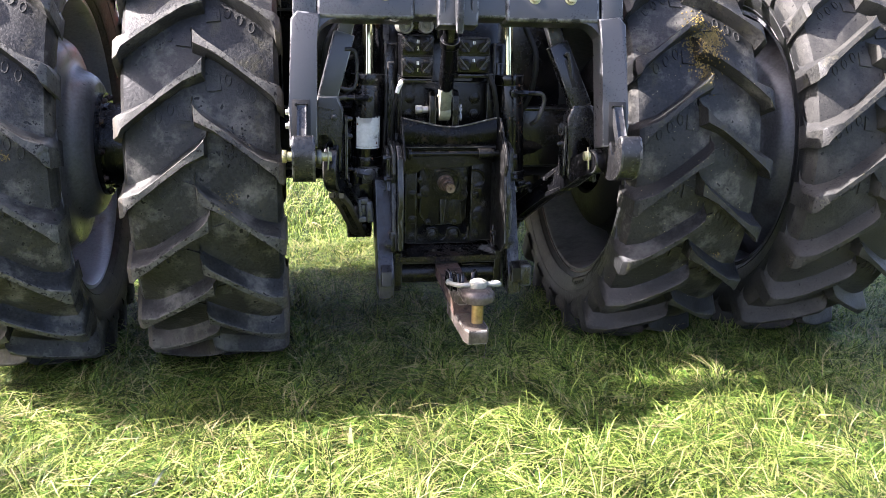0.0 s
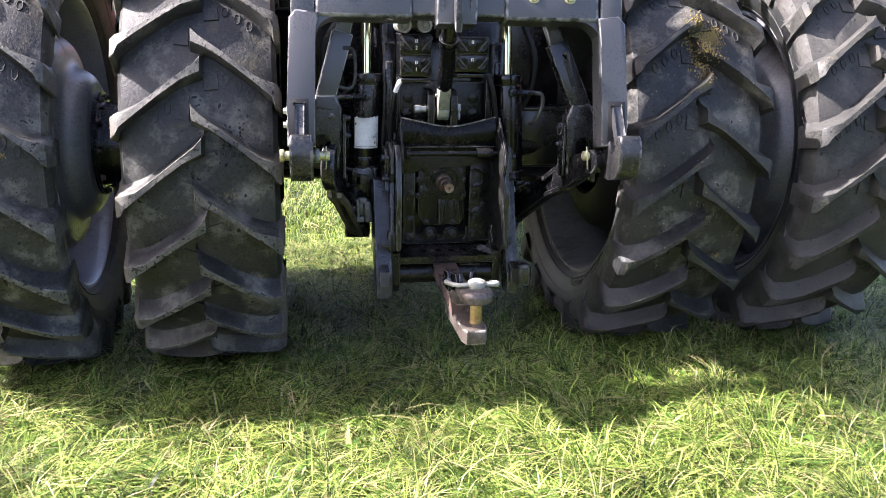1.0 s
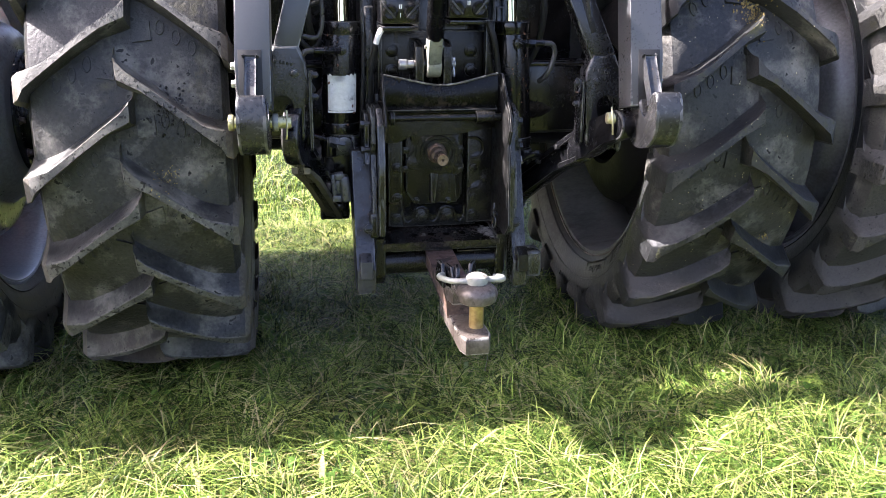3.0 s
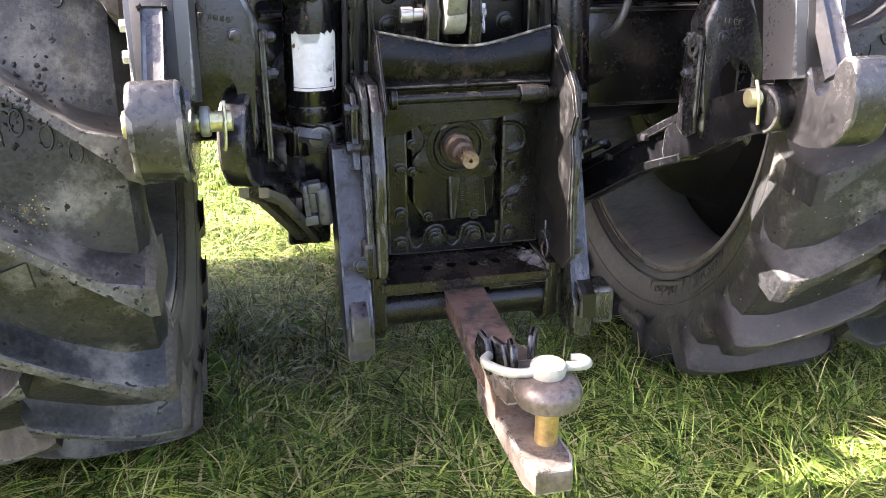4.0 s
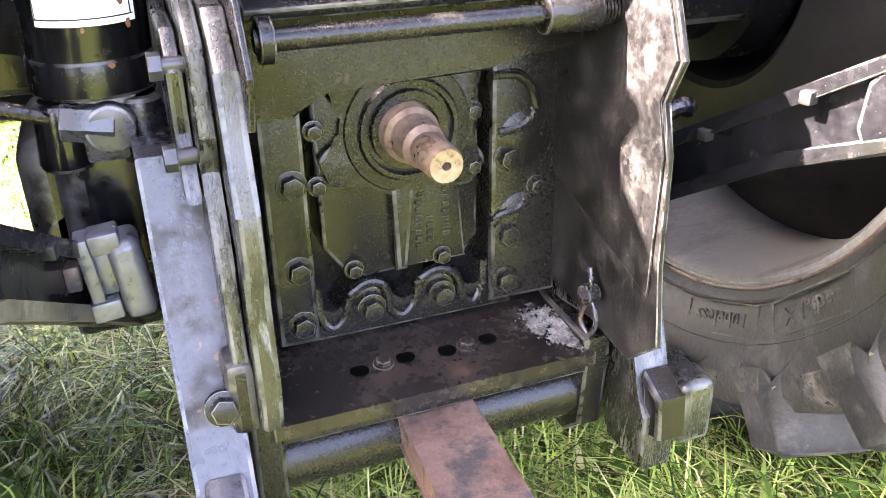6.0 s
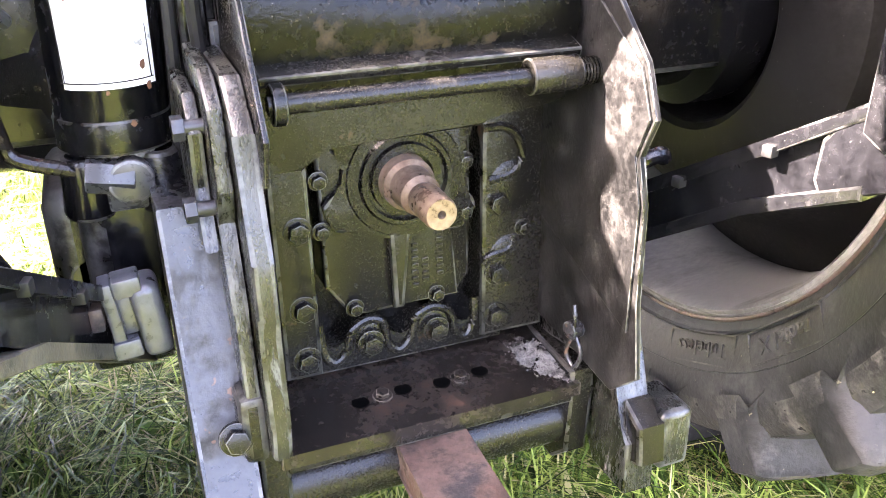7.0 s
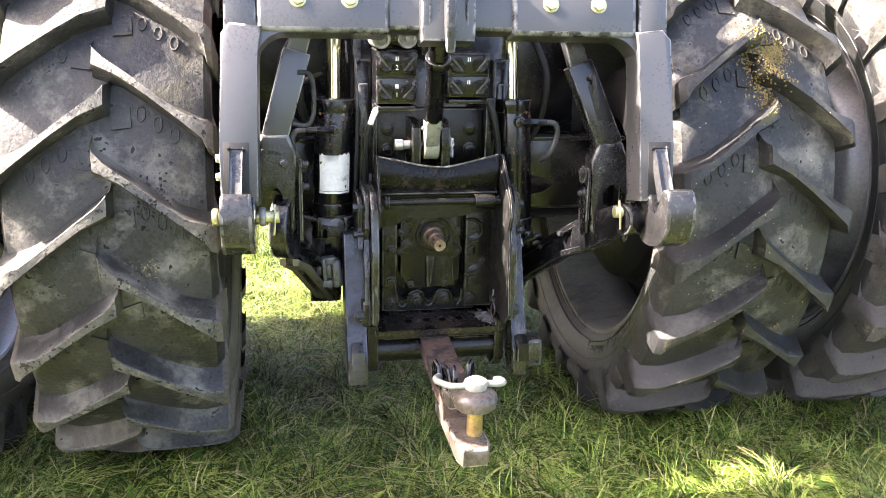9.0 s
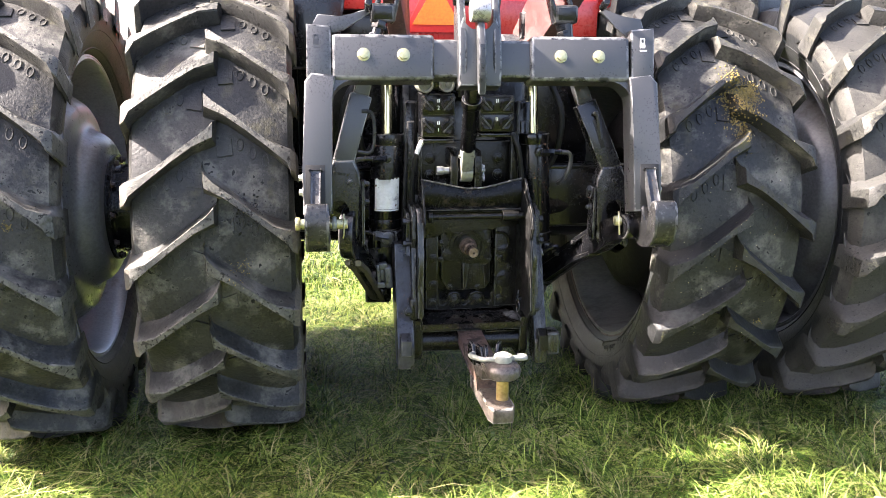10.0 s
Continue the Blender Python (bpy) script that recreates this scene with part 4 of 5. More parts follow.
box(bm, (0.0, -0.075, 0.972), (0.36, 0.055, 0.012), pose(0, 0, 0, 20), bevel=0.003)
slab(bm, [(-0.185, 0.985), (0.185, 0.985), (0.185, 0.90), (0.15, 0.895), (0.11, 0.895), (0.075, 0.88), (-0.10, 0.88), (-0.135, 0.855), (-0.185, 0.855)], 0.012, plane_xz(-0.060), 0.003)
part("hinge_plate", bm, CASTING, guard)
# lynch pin hanging from the right wing
bm = bm_()
rod(bm, (0.182, -0.125, 0.625), (0.165, -0.128, 0.625), 0.012, seg=14, bevel=0.002)
tube(bm, [(0.172, -0.128, 0.66), (0.170, -0.135, 0.64), (0.172, -0.128, 0.62), (0.168, -0.120, 0.59), (0.172, -0.135, 0.575), (0.174, -0.145, 0.60), (0.172, -0.13, 0.625)], 0.003, seg=8)
part("lynch_pin", bm, WORN, guard)


# ---- upper casting, top-link bracket and remote valves ----
bm = bm_()
slab(bm, [(-0.19, 0.96), (0.195, 0.96), (0.195, 1.205), (-0.19, 1.205)], 0.08, plane_xz(0.062), 0.006)
upper = tpart("upper_casting", bm, CASTING, "black top-link bracket casting")
part("edge_rib", slab(bm_(), [(-0.19, 0.96), (-0.175, 0.96), (-0.175, 1.22), (-0.19, 1.22)], 0.02, plane_xz(0.042), 0.004), CASTING, upper)
part("edge_rib", slab(bm_(), [(0.165, 0.96), (0.195, 0.96), (0.195, 1.24), (0.165, 1.24)], 0.04, plane_xz(0.022), 0.004), CASTING, upper)
for x in (-0.142, 0.123):
    for z in (1.139, 1.076, 1.012):
        part("large_bolt", hexbolt(bm_(), (x, 0.060, z), (0, -1, 0), 0.0165, 0.010, washer=1.3), CASTING, upper)
for x in (-0.083, 0.008):
    bm = bm_()
    slab(bm, [(0.07, 1.18), (-0.03, 1.18), (-0.06, 1.16), (-0.07, 1.10), (-0.055, 1.00), (0.07, 0.97)], 0.028, plane_yz(x), 0.005)
    part("clevis_cheek", bm, CASTING, upper)
bm = bm_()
rod(bm, (-0.125, -0.02, 1.103), (0.055, -0.02, 1.103), 0.0125, seg=20, bevel=0.002)
rod(bm, (-0.130, -0.02, 1.103), (-0.103, -0.02, 1.103), 0.0165, seg=20, bevel=0.003)
part("link_pin", bm, STEEL, upper, "bright headed steel pin")
bm = bm_()
tube(bm, [(0.044, -0.02, 1.125), (0.048, -0.03, 1.10), (0.044, -0.035, 1.075), (0.050, -0.028, 1.065), (0.052, -0.02, 1.09)], 0.003, seg=8)
box(bm, (0.049, -0.024, 1.11), (0.010, 0.006, 0.028), bevel=0.001)
part("lynch_pin", bm, STEEL, upper)

# top link, up to the coupler's hook
TOP_A, TOP_B = Vector((-0.022, -0.040, 1.103)), Vector((-0.062, -0.455, 1.660))
way = (TOP_B - TOP_A).normalized()
bm = bm_()
rod(bm, TOP_A + 0.115 * way, TOP_A + 0.55 * way, 0.0285, seg=24, bevel=0.003)
rod(bm, TOP_A + 0.315 * way, TOP_A + 0.345 * way, 0.036, seg=24, bevel=0.003)
toplink = tpart("top_link", bm, BLACK, "black top link with a pale forged end")
# sunlight on this end is painted in by the pale metal
bm = bm_()
rod(bm, TOP_A + Vector((-0.023, 0, 0)), TOP_A + Vector((0.023, 0, 0)), 0.040, seg=28, bevel=0.005)
bar(bm, TOP_A + 0.005 * way, TOP_A + 0.125 * way, 0.046, 0.062, bevel=0.008, width2=0.046, depth2=0.052)
rod(bm, TOP_A + 0.075 * way + Vector((-0.03, 0, 0)), TOP_A + 0.075 * way + Vector((0.03, 0, 0)), 0.006, seg=12)
part("link_end", bm, LIGHT_METAL, toplink, "forged end coloured pale as if sunlit")
bm = bm_()
rod(bm, TOP_B + Vector((-0.03, 0, 0)), TOP_B + Vector((0.03, 0, 0)), 0.036, seg=28, bevel=0.004)
part("link_roller", bm, STEEL, toplink, "pale greenish roller end")


def remote(x0, x1, z0, z1, y, digits, levers):
    """A block of hydraulic remote couplers in two rows with lever flaps."""
    bm = bm_()
    box(bm, ((x0 + x1) / 2, y + 0.075, (z0 + z1) / 2), (x1 - x0, 0.15, z1 - z0), bevel=0.005)
    box(bm, ((x0 + x1) / 2, y + 0.06, z0 - 0.012), (x1 - x0 - 0.008, 0.13, 0.014), bevel=0.003)
    blk = tpart("remote_valve", bm, BLACK, "black remote valve block with numbered couplers")
    h = (z1 - z0) / 2
    for row in (0, 1):
        zc = z0 + h * (row + 0.5)
        bm = bm_()
        slab(bm, [(x0 + 0.002, zc - h / 2 + 0.003), (x1 - 0.002, zc - h / 2 + 0.003), (x1 - 0.002, zc + h / 2 - 0.003), (x0 + 0.002, zc + h / 2 - 0.003)], 0.008, plane_xz(y - 0.007), 0.002)
        face = part("coupler_face", bm, BLACK, blk)
        for s in (-1, 1):
            cx = (x0 + x1) / 2 + s * (x1 - x0) * 0.27
            part("dust_flap", spun(bm_(), [(0.0, 0.025), (-0.006, 0.024), (-0.009, 0.018), (-0.006, 0.0)], (cx, y - 0.006, zc - 0.004), seg=24, axis="y"), CASTING, face)
            part("flap_lever", bar(bm_(), (cx - s * 0.014, y - 0.018, zc - 0.020), (cx + s * 0.022, y - 0.018, zc + 0.022), 0.006, 0.005, bevel=0.0015), WORN if row in levers else CHARCOAL, face)
            part("corner_screw", hexbolt(bm_(), ((x0 + x1) / 2 + s * (x1 - x0) * 0.43, y - 0.007, zc + h * 0.30), (0, -1, 0), 0.007, 0.006), WORN, face)
        if digits:
            words("row_number", digits[row], 0.020, Matrix.Translation(((x0 + x1) / 2, y - 0.0078, zc - 0.012)) @ pose(0, 0, 0, 90), WHITE, face, deep=0.0006)
        bm = bm_()
        for k in range(2):
            box(bm, ((x0 + x1) / 2 + 0.006 * (k - 0.5), y - 0.0078, zc + 0.014), (0.0035, 0.0012, 0.013), bevel=0)
        part("pictogram", bm, WHITE, face)
    return blk


valve_l = remote(-0.188, -0.066, 1.228, 1.388, -0.040, "12", (0,))
remote(0.030, 0.160, 1.246, 1.380, -0.020, "", ())
for x, z, r in ((-0.176, 1.418, 0.029), (-0.098, 1.420, 0.029), (-0.168, 1.466, 0.018), (-0.128, 1.462, 0.017)):
    bm = bm_()
    spun(bm, [(0.09, r), (-0.012, r), (-0.018, r * 0.93), (-0.018, r * 0.70), (-0.006, r * 0.62), (-0.006, r * 0.28), (-0.014, r * 0.22), (-0.014, 0.0)], (x, -0.045, z), seg=30, axis="y")
    part("quick_coupler", bm, LIGHT_METAL, valve_l, "pale ring-shaped quick coupler")
bm = bm_()
box(bm, (-0.135, 0.0, 1.45), (0.125, 0.09, 0.10), bevel=0.02, seg=3)
part("coupler_body", bm, BLACK, valve_l)
bm = bm_()
slab(bm, [(-0.055, 1.375), (0.012, 1.375), (0.016, 1.475), (-0.006, 1.478), (-0.010, 1.462), (-0.026, 1.462), (-0.028, 1.478), (-0.055, 1.475)], 0.005, plane_xz(-0.055), 0.002)
box(bm, (0.02, 0.02, 1.478), (0.20, 0.15, 0.006), bevel=0.002)
brk = tpart("switch_bracket", bm, BLACK, "black bracket with two yellow buttons")
for z in (1.412, 1.440):
    part("button", box(bm_(), (-0.005, -0.062, z), (0.022, 0.012, 0.022), bevel=0.002), YELLOW, brk)
bm = bm_()
box(bm, (0.02, 0.08, 1.50), (0.075, 0.08, 0.08), bevel=0.012)
for x in (-0.015, 0.055):
    rod(bm, (x, 0.04, 1.50), (x, 0.03, 1.50), 0.011, seg=14)
tpart("solenoid_box", bm, CHARCOAL)
# hoses and cables round the valves
for pts, r, mt in (([(-0.182, -0.02, 1.215), (-0.20, -0.03, 1.18), (-0.215, -0.02, 1.12), (-0.22, 0.0, 1.04), (-0.215, 0.02, 0.93)], 0.008, HOSE),
                   ([(0.165, 0.0, 1.235), (0.185, -0.01, 1.18), (0.205, 0.01, 1.08), (0.21, 0.03, 0.98)], 0.010, HOSE),
                   ([(-0.36, 0.15, 1.45), (-0.40, 0.12, 1.36), (-0.41, 0.10, 1.24), (-0.38, 0.16, 1.12)], 0.014, HOSE),
                   ([(-0.40, 0.16, 1.44), (-0.46, 0.15, 1.34), (-0.47, 0.18, 1.18), (-0.42, 0.22, 1.08)], 0.012, HOSE),
                   ([(-0.34, 0.14, 1.30), (-0.42, 0.08, 1.27), (-0.45, 0.10, 1.20), (-0.40, 0.12, 1.14), (-0.36, 0.14, 1.18)], 0.009, HOSE),
                   ([(0.36, 0.2, 1.42), (0.40, 0.16, 1.30), (0.39, 0.18, 1.15), (0.34, 0.2, 1.05)], 0.013, HOSE),
                   ([(-0.235, 0.05, 1.20), (-0.24, 0.04, 1.05), (-0.245, 0.05, 0.92), (-0.25, 0.08, 0.80)], 0.007, HOSE)):
    tpart("hose", tube(bm_(), pts, r), mt)
part("white_sleeve", tube(bm_(), [(-0.184, -0.022, 1.212), (-0.196, -0.031, 1.192), (-0.205, -0.030, 1.168)], 0.0092), WHITE, upper)
for x in (-0.215, 0.225):
    bm = bm_()
    box(bm, (x, 0.14, 1.08), (0.055, 0.12, 0.55), bevel=0.01)
    box(bm, (x, 0.075, 1.10), (0.030, 0.02, 0.36), bevel=0.006)
    tpart("side_rib", bm, BLACK)
# pump body and lines under the port cylinder
bm = bm_()
box(bm, (-0.33, 0.20, 0.72), (0.16, 0.22, 0.20), bevel=0.03, seg=3)
rod(bm, (-0.36, 0.09, 0.70), (-0.36, 0.16, 0.70), 0.035, seg=24, bevel=0.004)
tpart("pump_body", bm, BLACK)


# ---- lower links and lift rods ----
def lower_link(s, a, b, label):
    """A channel-section lower link, rising in the upright plane from its front pivot a to its rear end b."""
    h = Vector((b[0] - a[0], b[1] - a[1], 0)).normalized()
    side = Vector((0, 0, 1)).cross(h)
    run = Matrix(((h.x, 0, side.x, a[0]), (h.y, 0, side.y, a[1]), (0, 1, 0, 0), (0, 0, 0, 1)))
    lift = Matrix.Translation((0, 0, a[2] - 0.615))

    def lay(bm, outline, thick, bevel):
        return slab(bm, outline, thick, lift @ run @ Matrix.Translation((0, 0, -thick / 2)), bevel)

    low = [(0.0, 0.570), (0.123, 0.650), (0.337, 0.780), (0.47, 0.838)]
    top = [(0.0, 0.662), (0.123, 0.742), (0.337, 0.866), (0.47, 0.945)]
    link = tpart("lower_link", lay(bm_(), low + top[::-1], 0.022, 0.002), BLACK, label)
    for edge, w in ((low, 0.019), (top, -0.019)):
        part("flange", lay(bm_(), edge + [(x, z + w) for x, z in edge[::-1]], 0.056, 0.004), MUDDY if s < 0 and w > 0 else BLACK, link)
    if s < 0:
        head = [(0.34, 0.785), (0.42, 0.852)]
        head += [(0.500 + 0.086 * math.cos(radians(t)), 0.958 + 0.086 * math.sin(radians(t))) for t in range(-85, 116, 15)]
        head += [(0.42, 0.955), (0.36, 0.880), (0.335, 0.840)]
    else:
        head = [(0.425, 0.822), (0.521, 0.866), (0.593, 0.912), (0.640, 0.938)]
        head += [(0.662 + 0.043 * math.cos(radians(t)), 0.980 + 0.043 * math.sin(radians(t))) for t in range(-70, 111, 20)]
        head += [(0.593, 0.998), (0.521, 0.968), (0.44, 0.925), (0.415, 0.890), (0.412, 0.845)]
    part("link_head", lay(bm_(), head, 0.048 if s < 0 else 0.052, 0.006), BLACK, link, "forged link head")
    p = Vector(a)
    part("ball_joint", rod(bm_(), p + Vector((-0.05, 0.02, 0)), p + Vector((0.05, 0.02, 0)), 0.05, seg=24, bevel=0.006), BLACK, link)
    # link holes are small dark blocks, coloured like the shade inside a hole
    for t in (0.24, 0.36):
        c = lift @ run @ Vector((t, 0.695 + 0.595 * (t - 0.123) + 0.028, 0))
        part("link_hole", box(bm_(), c - s * 0.028 * side, (0.014, 0.014, 0.014), run.to_3x3().to_4x4(), bevel=0.002), HOSE, link)
    return link


lower_l = lower_link(-1, (-0.338, 0.13, 0.600), (-0.495, -0.46, 0.930), "black channel-section lower link arm")
lower_link(1, (0.300, 0.13, 0.615), (0.432, -0.50, 0.938), "black lower link arm, partly in sunlight")
# stabiliser block let into the port link
bm = bm_()
box(bm, (-0.311, -0.020, 0.702), (0.032, 0.055, 0.088), pose(0, 0, 0, 0, -6, 0), bevel=0.010, seg=3)
blk = part("stabiliser_block", bm, BLOCK, lower_l, "worn dark stabiliser block")
for at, size in (((-0.331, -0.028, 0.746), (0.030, 0.034, 0.022)), ((-0.340, -0.028, 0.672), (0.030, 0.034, 0.022)), ((-0.349, -0.024, 0.710), (0.014, 0.034, 0.084)), ((-0.330, -0.016, 0.708), (0.026, 0.030, 0.046))):
    part("block_lug", box(bm_(), at, size, pose(0, 0, 0, 0, -6, 0), bevel=0.003), BLOCK, blk)
part("block_pin", box(bm_(), (-0.366, -0.030, 0.714), (0.015, 0.030, 0.028), bevel=0.003), RUST, blk)
part("block_stop", box(bm_(), (-0.382, -0.035, 0.722), (0.010, 0.034, 0.052), pose(0, 0, 0, 0, -6, 0), bevel=0.002), WORN, blk)


def lift_rod(s, base, mid, top, label):
    """A box sleeve with an inner rod above, and a two-legged fork below that straddles the lower link."""
    base, mid, top = Vector(base), Vector(mid), Vector(top)
    u = (top - base).normalized()
    bm = bm_()
    bar(bm, base, mid, 0.072 if s > 0 else 0.066, 0.058, bevel=0.004, width2=0.070, up=(0, 1, 0))
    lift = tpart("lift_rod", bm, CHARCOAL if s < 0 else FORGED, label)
    bm = bm_()
    bar(bm, mid - 0.02 * u, mid + 0.20 * u, 0.050, 0.042, bevel=0.004, up=(0, 1, 0))
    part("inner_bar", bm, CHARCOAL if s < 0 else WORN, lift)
    bm = bm_()
    rod(bm, mid + 0.19 * u, top - 0.02 * u, 0.019, seg=20)
    rod(bm, mid + 0.22 * u, mid + 0.25 * u, 0.025, seg=6, bevel=0.002)
    for k in range(7):
        p = mid + (0.255 + 0.006 * k) * u
        rod(bm, p, p + 0.003 * u, 0.0205, seg=18)
    part("screw", bm, BLACK, lift)
    bm = bm_()
    for k in (-1, 1):
        bar(bm, top + Vector((k * 0.030, 0, -0.03)), top + Vector((k * 0.030, 0, 0.0)) + 0.16 * u, 0.016, 0.055, bevel=0.005, up=(0, 1, 0))
    box(bm, top, (0.078, 0.058, 0.06), bevel=0.01)
    part("yoke", bm, FORGED, lift)
    if s > 0:
        # no opening cut: a dark bar gives the slot its shade
        c = base.lerp(mid, 0.55) + Vector((0.002, -0.0305, 0))
        part("sleeve_slot", bar(bm_(), c - 0.050 * u, c + 0.050 * u, 0.016, 0.004, bevel=0.0015, up=(0, 1, 0)), HOSE, lift, "dark bar drawn as a slot in the sleeve")
    part("yoke_bolt", hexbolt(bm_(), top + Vector((0.0, -0.030, 0.075)), (0, -1, 0), 0.016, 0.009), WORN, lift)
    # fork
    m = Matrix.Translation(base) @ pose(0, 0, 0, 0, 0, 0)
    w = 0.050
    bm = bm_()
    dip = 0.0 if s > 0 else -0.018
    outline = [(-0.034, 0.012), (0.034, 0.012), (0.047, -0.03), (0.066, -0.09), (0.071, -0.124), (0.071, -0.262), (0.063, -0.275), (0.055, -0.262)]
    outline += [(0.016 + 0.041 * math.cos(radians(t)), -0.137 + dip + 0.043 * math.sin(radians(t))) for t in range(0, 181, 18)]
    outline += [(-0.016, -0.178), (-0.004, -0.200), (0.008, -0.220), (0.010, -0.242), (0.000, -0.262), (-0.018, -0.270), (-0.036, -0.260), (-0.046, -0.235), (-0.045, -0.16), (-0.050, -0.08), (-0.054, -0.035)]
    outline = [(s * x, z) for x, z in outline]
    slab(bm, outline, 0.062, Matrix.Translation(base + Vector((0, -0.031, 0))) @ Matrix(((1, 0, 0, 0), (0, 0, 1, 0), (0, 1, 0, 0), (0, 0, 0, 1))), 0.009, 3)
    fork = part("fork", bm, FORGED, lift, "forged fork straddling the lower link")
    bm = bm_()
    for k, (dx, wd) in enumerate(((-0.030, 0.008), (-0.016, 0.005), (-0.007, 0.007), (0.003, 0.006), (0.013, 0.007))):
        box(bm, base + Vector((dx, -0.0315, -0.030 - 0.002 * k)), (wd, 0.003, 0.009), bevel=0.001, seg=1)
    part("cast_marking", bm, FORGED, fork, "raised casting marks, unreadable bars")
    bm = bm_()
    x = base.x - s * (w + (0.012 if s < 0 else 0.006))
    foot = -0.27 if s < 0 else -0.240
    slab(bm, [(-0.028, -0.06), (0.028, -0.06), (0.032, foot), (0.0, foot - 0.015), (-0.032, foot)], 0.010, plane_yz(x - 0.005, Matrix.Translation((0, base.y, base.z))), 0.003)
    part("side_plate", bm, FORGED, fork)
    for dz in (-0.07, -0.13):
        part("fork_bolt", hexbolt(bm_(), (x - s * 0.006, base.y - 0.005, base.z + dz), (-s, 0, 0), 0.009, 0.011, shank=0.018), WORN, fork)
    part("fork_screw", hexbolt(bm_(), (base.x - s * 0.02, base.y - 0.032, base.z - 0.062), (0, -1, 0), 0.009, 0.007), WORN, fork)
    return lift


rod_l = lift_rod(-1, (-0.487, -0.355, 1.180), (-0.425, -0.325, 1.395), (-0.350, -0.285, 1.655), "charcoal lift rod with square telescoping sleeve")
rod_r = lift_rod(1, (0.420, -0.362, 1.150), (0.330, -0.325, 1.370), (0.262, -0.285, 1.660), "black lift rod with square sleeve and wire handle")
bm = bm_()
tube(bm, [(-0.425, -0.36, 1.345), (-0.395, -0.36, 1.34), (-0.385, -0.358, 1.30), (-0.388, -0.356, 1.235), (-0.405, -0.356, 1.21), (-0.44, -0.356, 1.215)], 0.0065, seg=10)
part("rod_handle", bm, WORN, rod_l, "bent wire handle")
bm = bm_()
tube(bm, [(0.352, -0.37, 1.335), (0.356, -0.375, 1.34), (0.362, -0.375, 1.33), (0.378, -0.372, 1.25), (0.384, -0.365, 1.235)], 0.006, seg=10)
part("rod_handle", bm, WORN, rod_r, "bent wire handle")
bm = bm_()
tube(bm, [(0.338, -0.40, 1.098), (0.330, -0.405, 1.085), (0.333, -0.40, 1.062), (0.343, -0.40, 1.058), (0.348, -0.40, 1.078), (0.340, -0.40, 1.096)], 0.003, seg=8)
part("spring_ring", bm, WORN, rod_r)


# ---- drawbar ----
bm = bm_()
bar(bm, (0.005, 0.35, 0.480), (-0.022, -0.56, 0.470), 0.084, 0.046, bevel=0.004, up=(0, 0, 1))
drawbar = tpart("drawbar", bm, RUST, "rusty brown flat steel drawbar")
bm = bm_()
slab(bm, [(-0.064, -0.42), (0.022, -0.42), (0.026, -0.70), (0.014, -0.735), (-0.050, -0.735), (-0.062, -0.70)], 0.050, Matrix.Translation((0, 0, 0.402)), 0.006)
part("lower_jaw", bm, JAW, drawbar, "worn steel lower jaw")
bm = bm_()
slab(bm, [(-0.068, -0.46), (0.018, -0.46), (0.024, -0.56), (0.012, -0.60), (-0.060, -0.60), (-0.070, -0.56)], 0.045, Matrix.Translation((0, 0, 0.494)), 0.008)
box(bm, (-0.025, -0.60, 0.545), (0.07, 0.10, 0.030), bevel=0.01)
spun(bm, [(-0.030, 0.0), (-0.030, 0.046), (-0.024, 0.054), (-0.006, 0.058), (0.006, 0.055), (0.016, 0.045), (0.020, 0.034), (0.020, 0.0)], (-0.004, -0.650, 0.556), seg=36, axis="z")
part("hammer_strap", bm, JAW, drawbar, "upper strap with round collar")
part("draw_pin", rod(bm_(), (-0.004, -0.652, 0.44), (-0.004, -0.652, 0.56), 0.0205, seg=24), BRASS, drawbar, "brass-coloured hitch pin")
bm = bm_()
spun(bm, [(-0.012, 0.0), (-0.012, 0.028), (0.002, 0.032), (0.012, 0.029), (0.018, 0.018), (0.020, 0.0)], (-0.002, -0.640, 0.584), seg=28, axis="z")
part("pin_head", bm, LIGHT_METAL, drawbar, "pale domed pin head")
bm = bm_()
tube(bm, [(-0.078, -0.545, 0.570), (-0.092, -0.566, 0.574), (-0.092, -0.590, 0.577), (-0.070, -0.626, 0.580), (-0.045, -0.640, 0.583), (-0.01, -0.642, 0.585), (0.03, -0.636, 0.583), (0.060, -0.634, 0.580), (0.076, -0.624, 0.578), (0.072, -0.606, 0.577), (0.055, -0.598, 0.576)], 0.0085, seg=14)
part("pin_bail", bm, LIGHT_METAL, drawbar, "pale bent wire bail of the pin")
for x, y, a in ((-0.060, -0.545, 15), (-0.040, -0.56, -8), (0.010, -0.525, -25), (-0.078, -0.515, 5)):
    bm = bm_()
    slab(bm, [(-0.034, 0.0), (0.034, 0.0), (0.034, 0.038), (0.018, 0.066), (-0.018, 0.066), (-0.034, 0.038)], 0.013, Matrix.Translation((x, y, 0.532)) @ pose(0, 0, 0, 0, 0, 90 + a) @ plane_xz(-0.006), 0.004)
    part("chain_tab", bm, BLACK, drawbar)
part("hanging_wire", tube(bm_(), [(0.012, -0.70, 0.41), (0.016, -0.71, 0.38), (0.012, -0.705, 0.34)], 0.0018, seg=6), WORN, drawbar)


# ---- the quick coupler, raised and tipped back ----
HITCH = Matrix.Translation((-0.07, -0.45, 1.50)) @ pose(0, 0, 0, -11, 0, -2.5)
coupler = empty("quick_hitch", (-0.07, -0.45, 0.93), label="charcoal painted quick hitch frame raised on the tractor links", category="quick hitch")
bpy.context.view_layer.update()


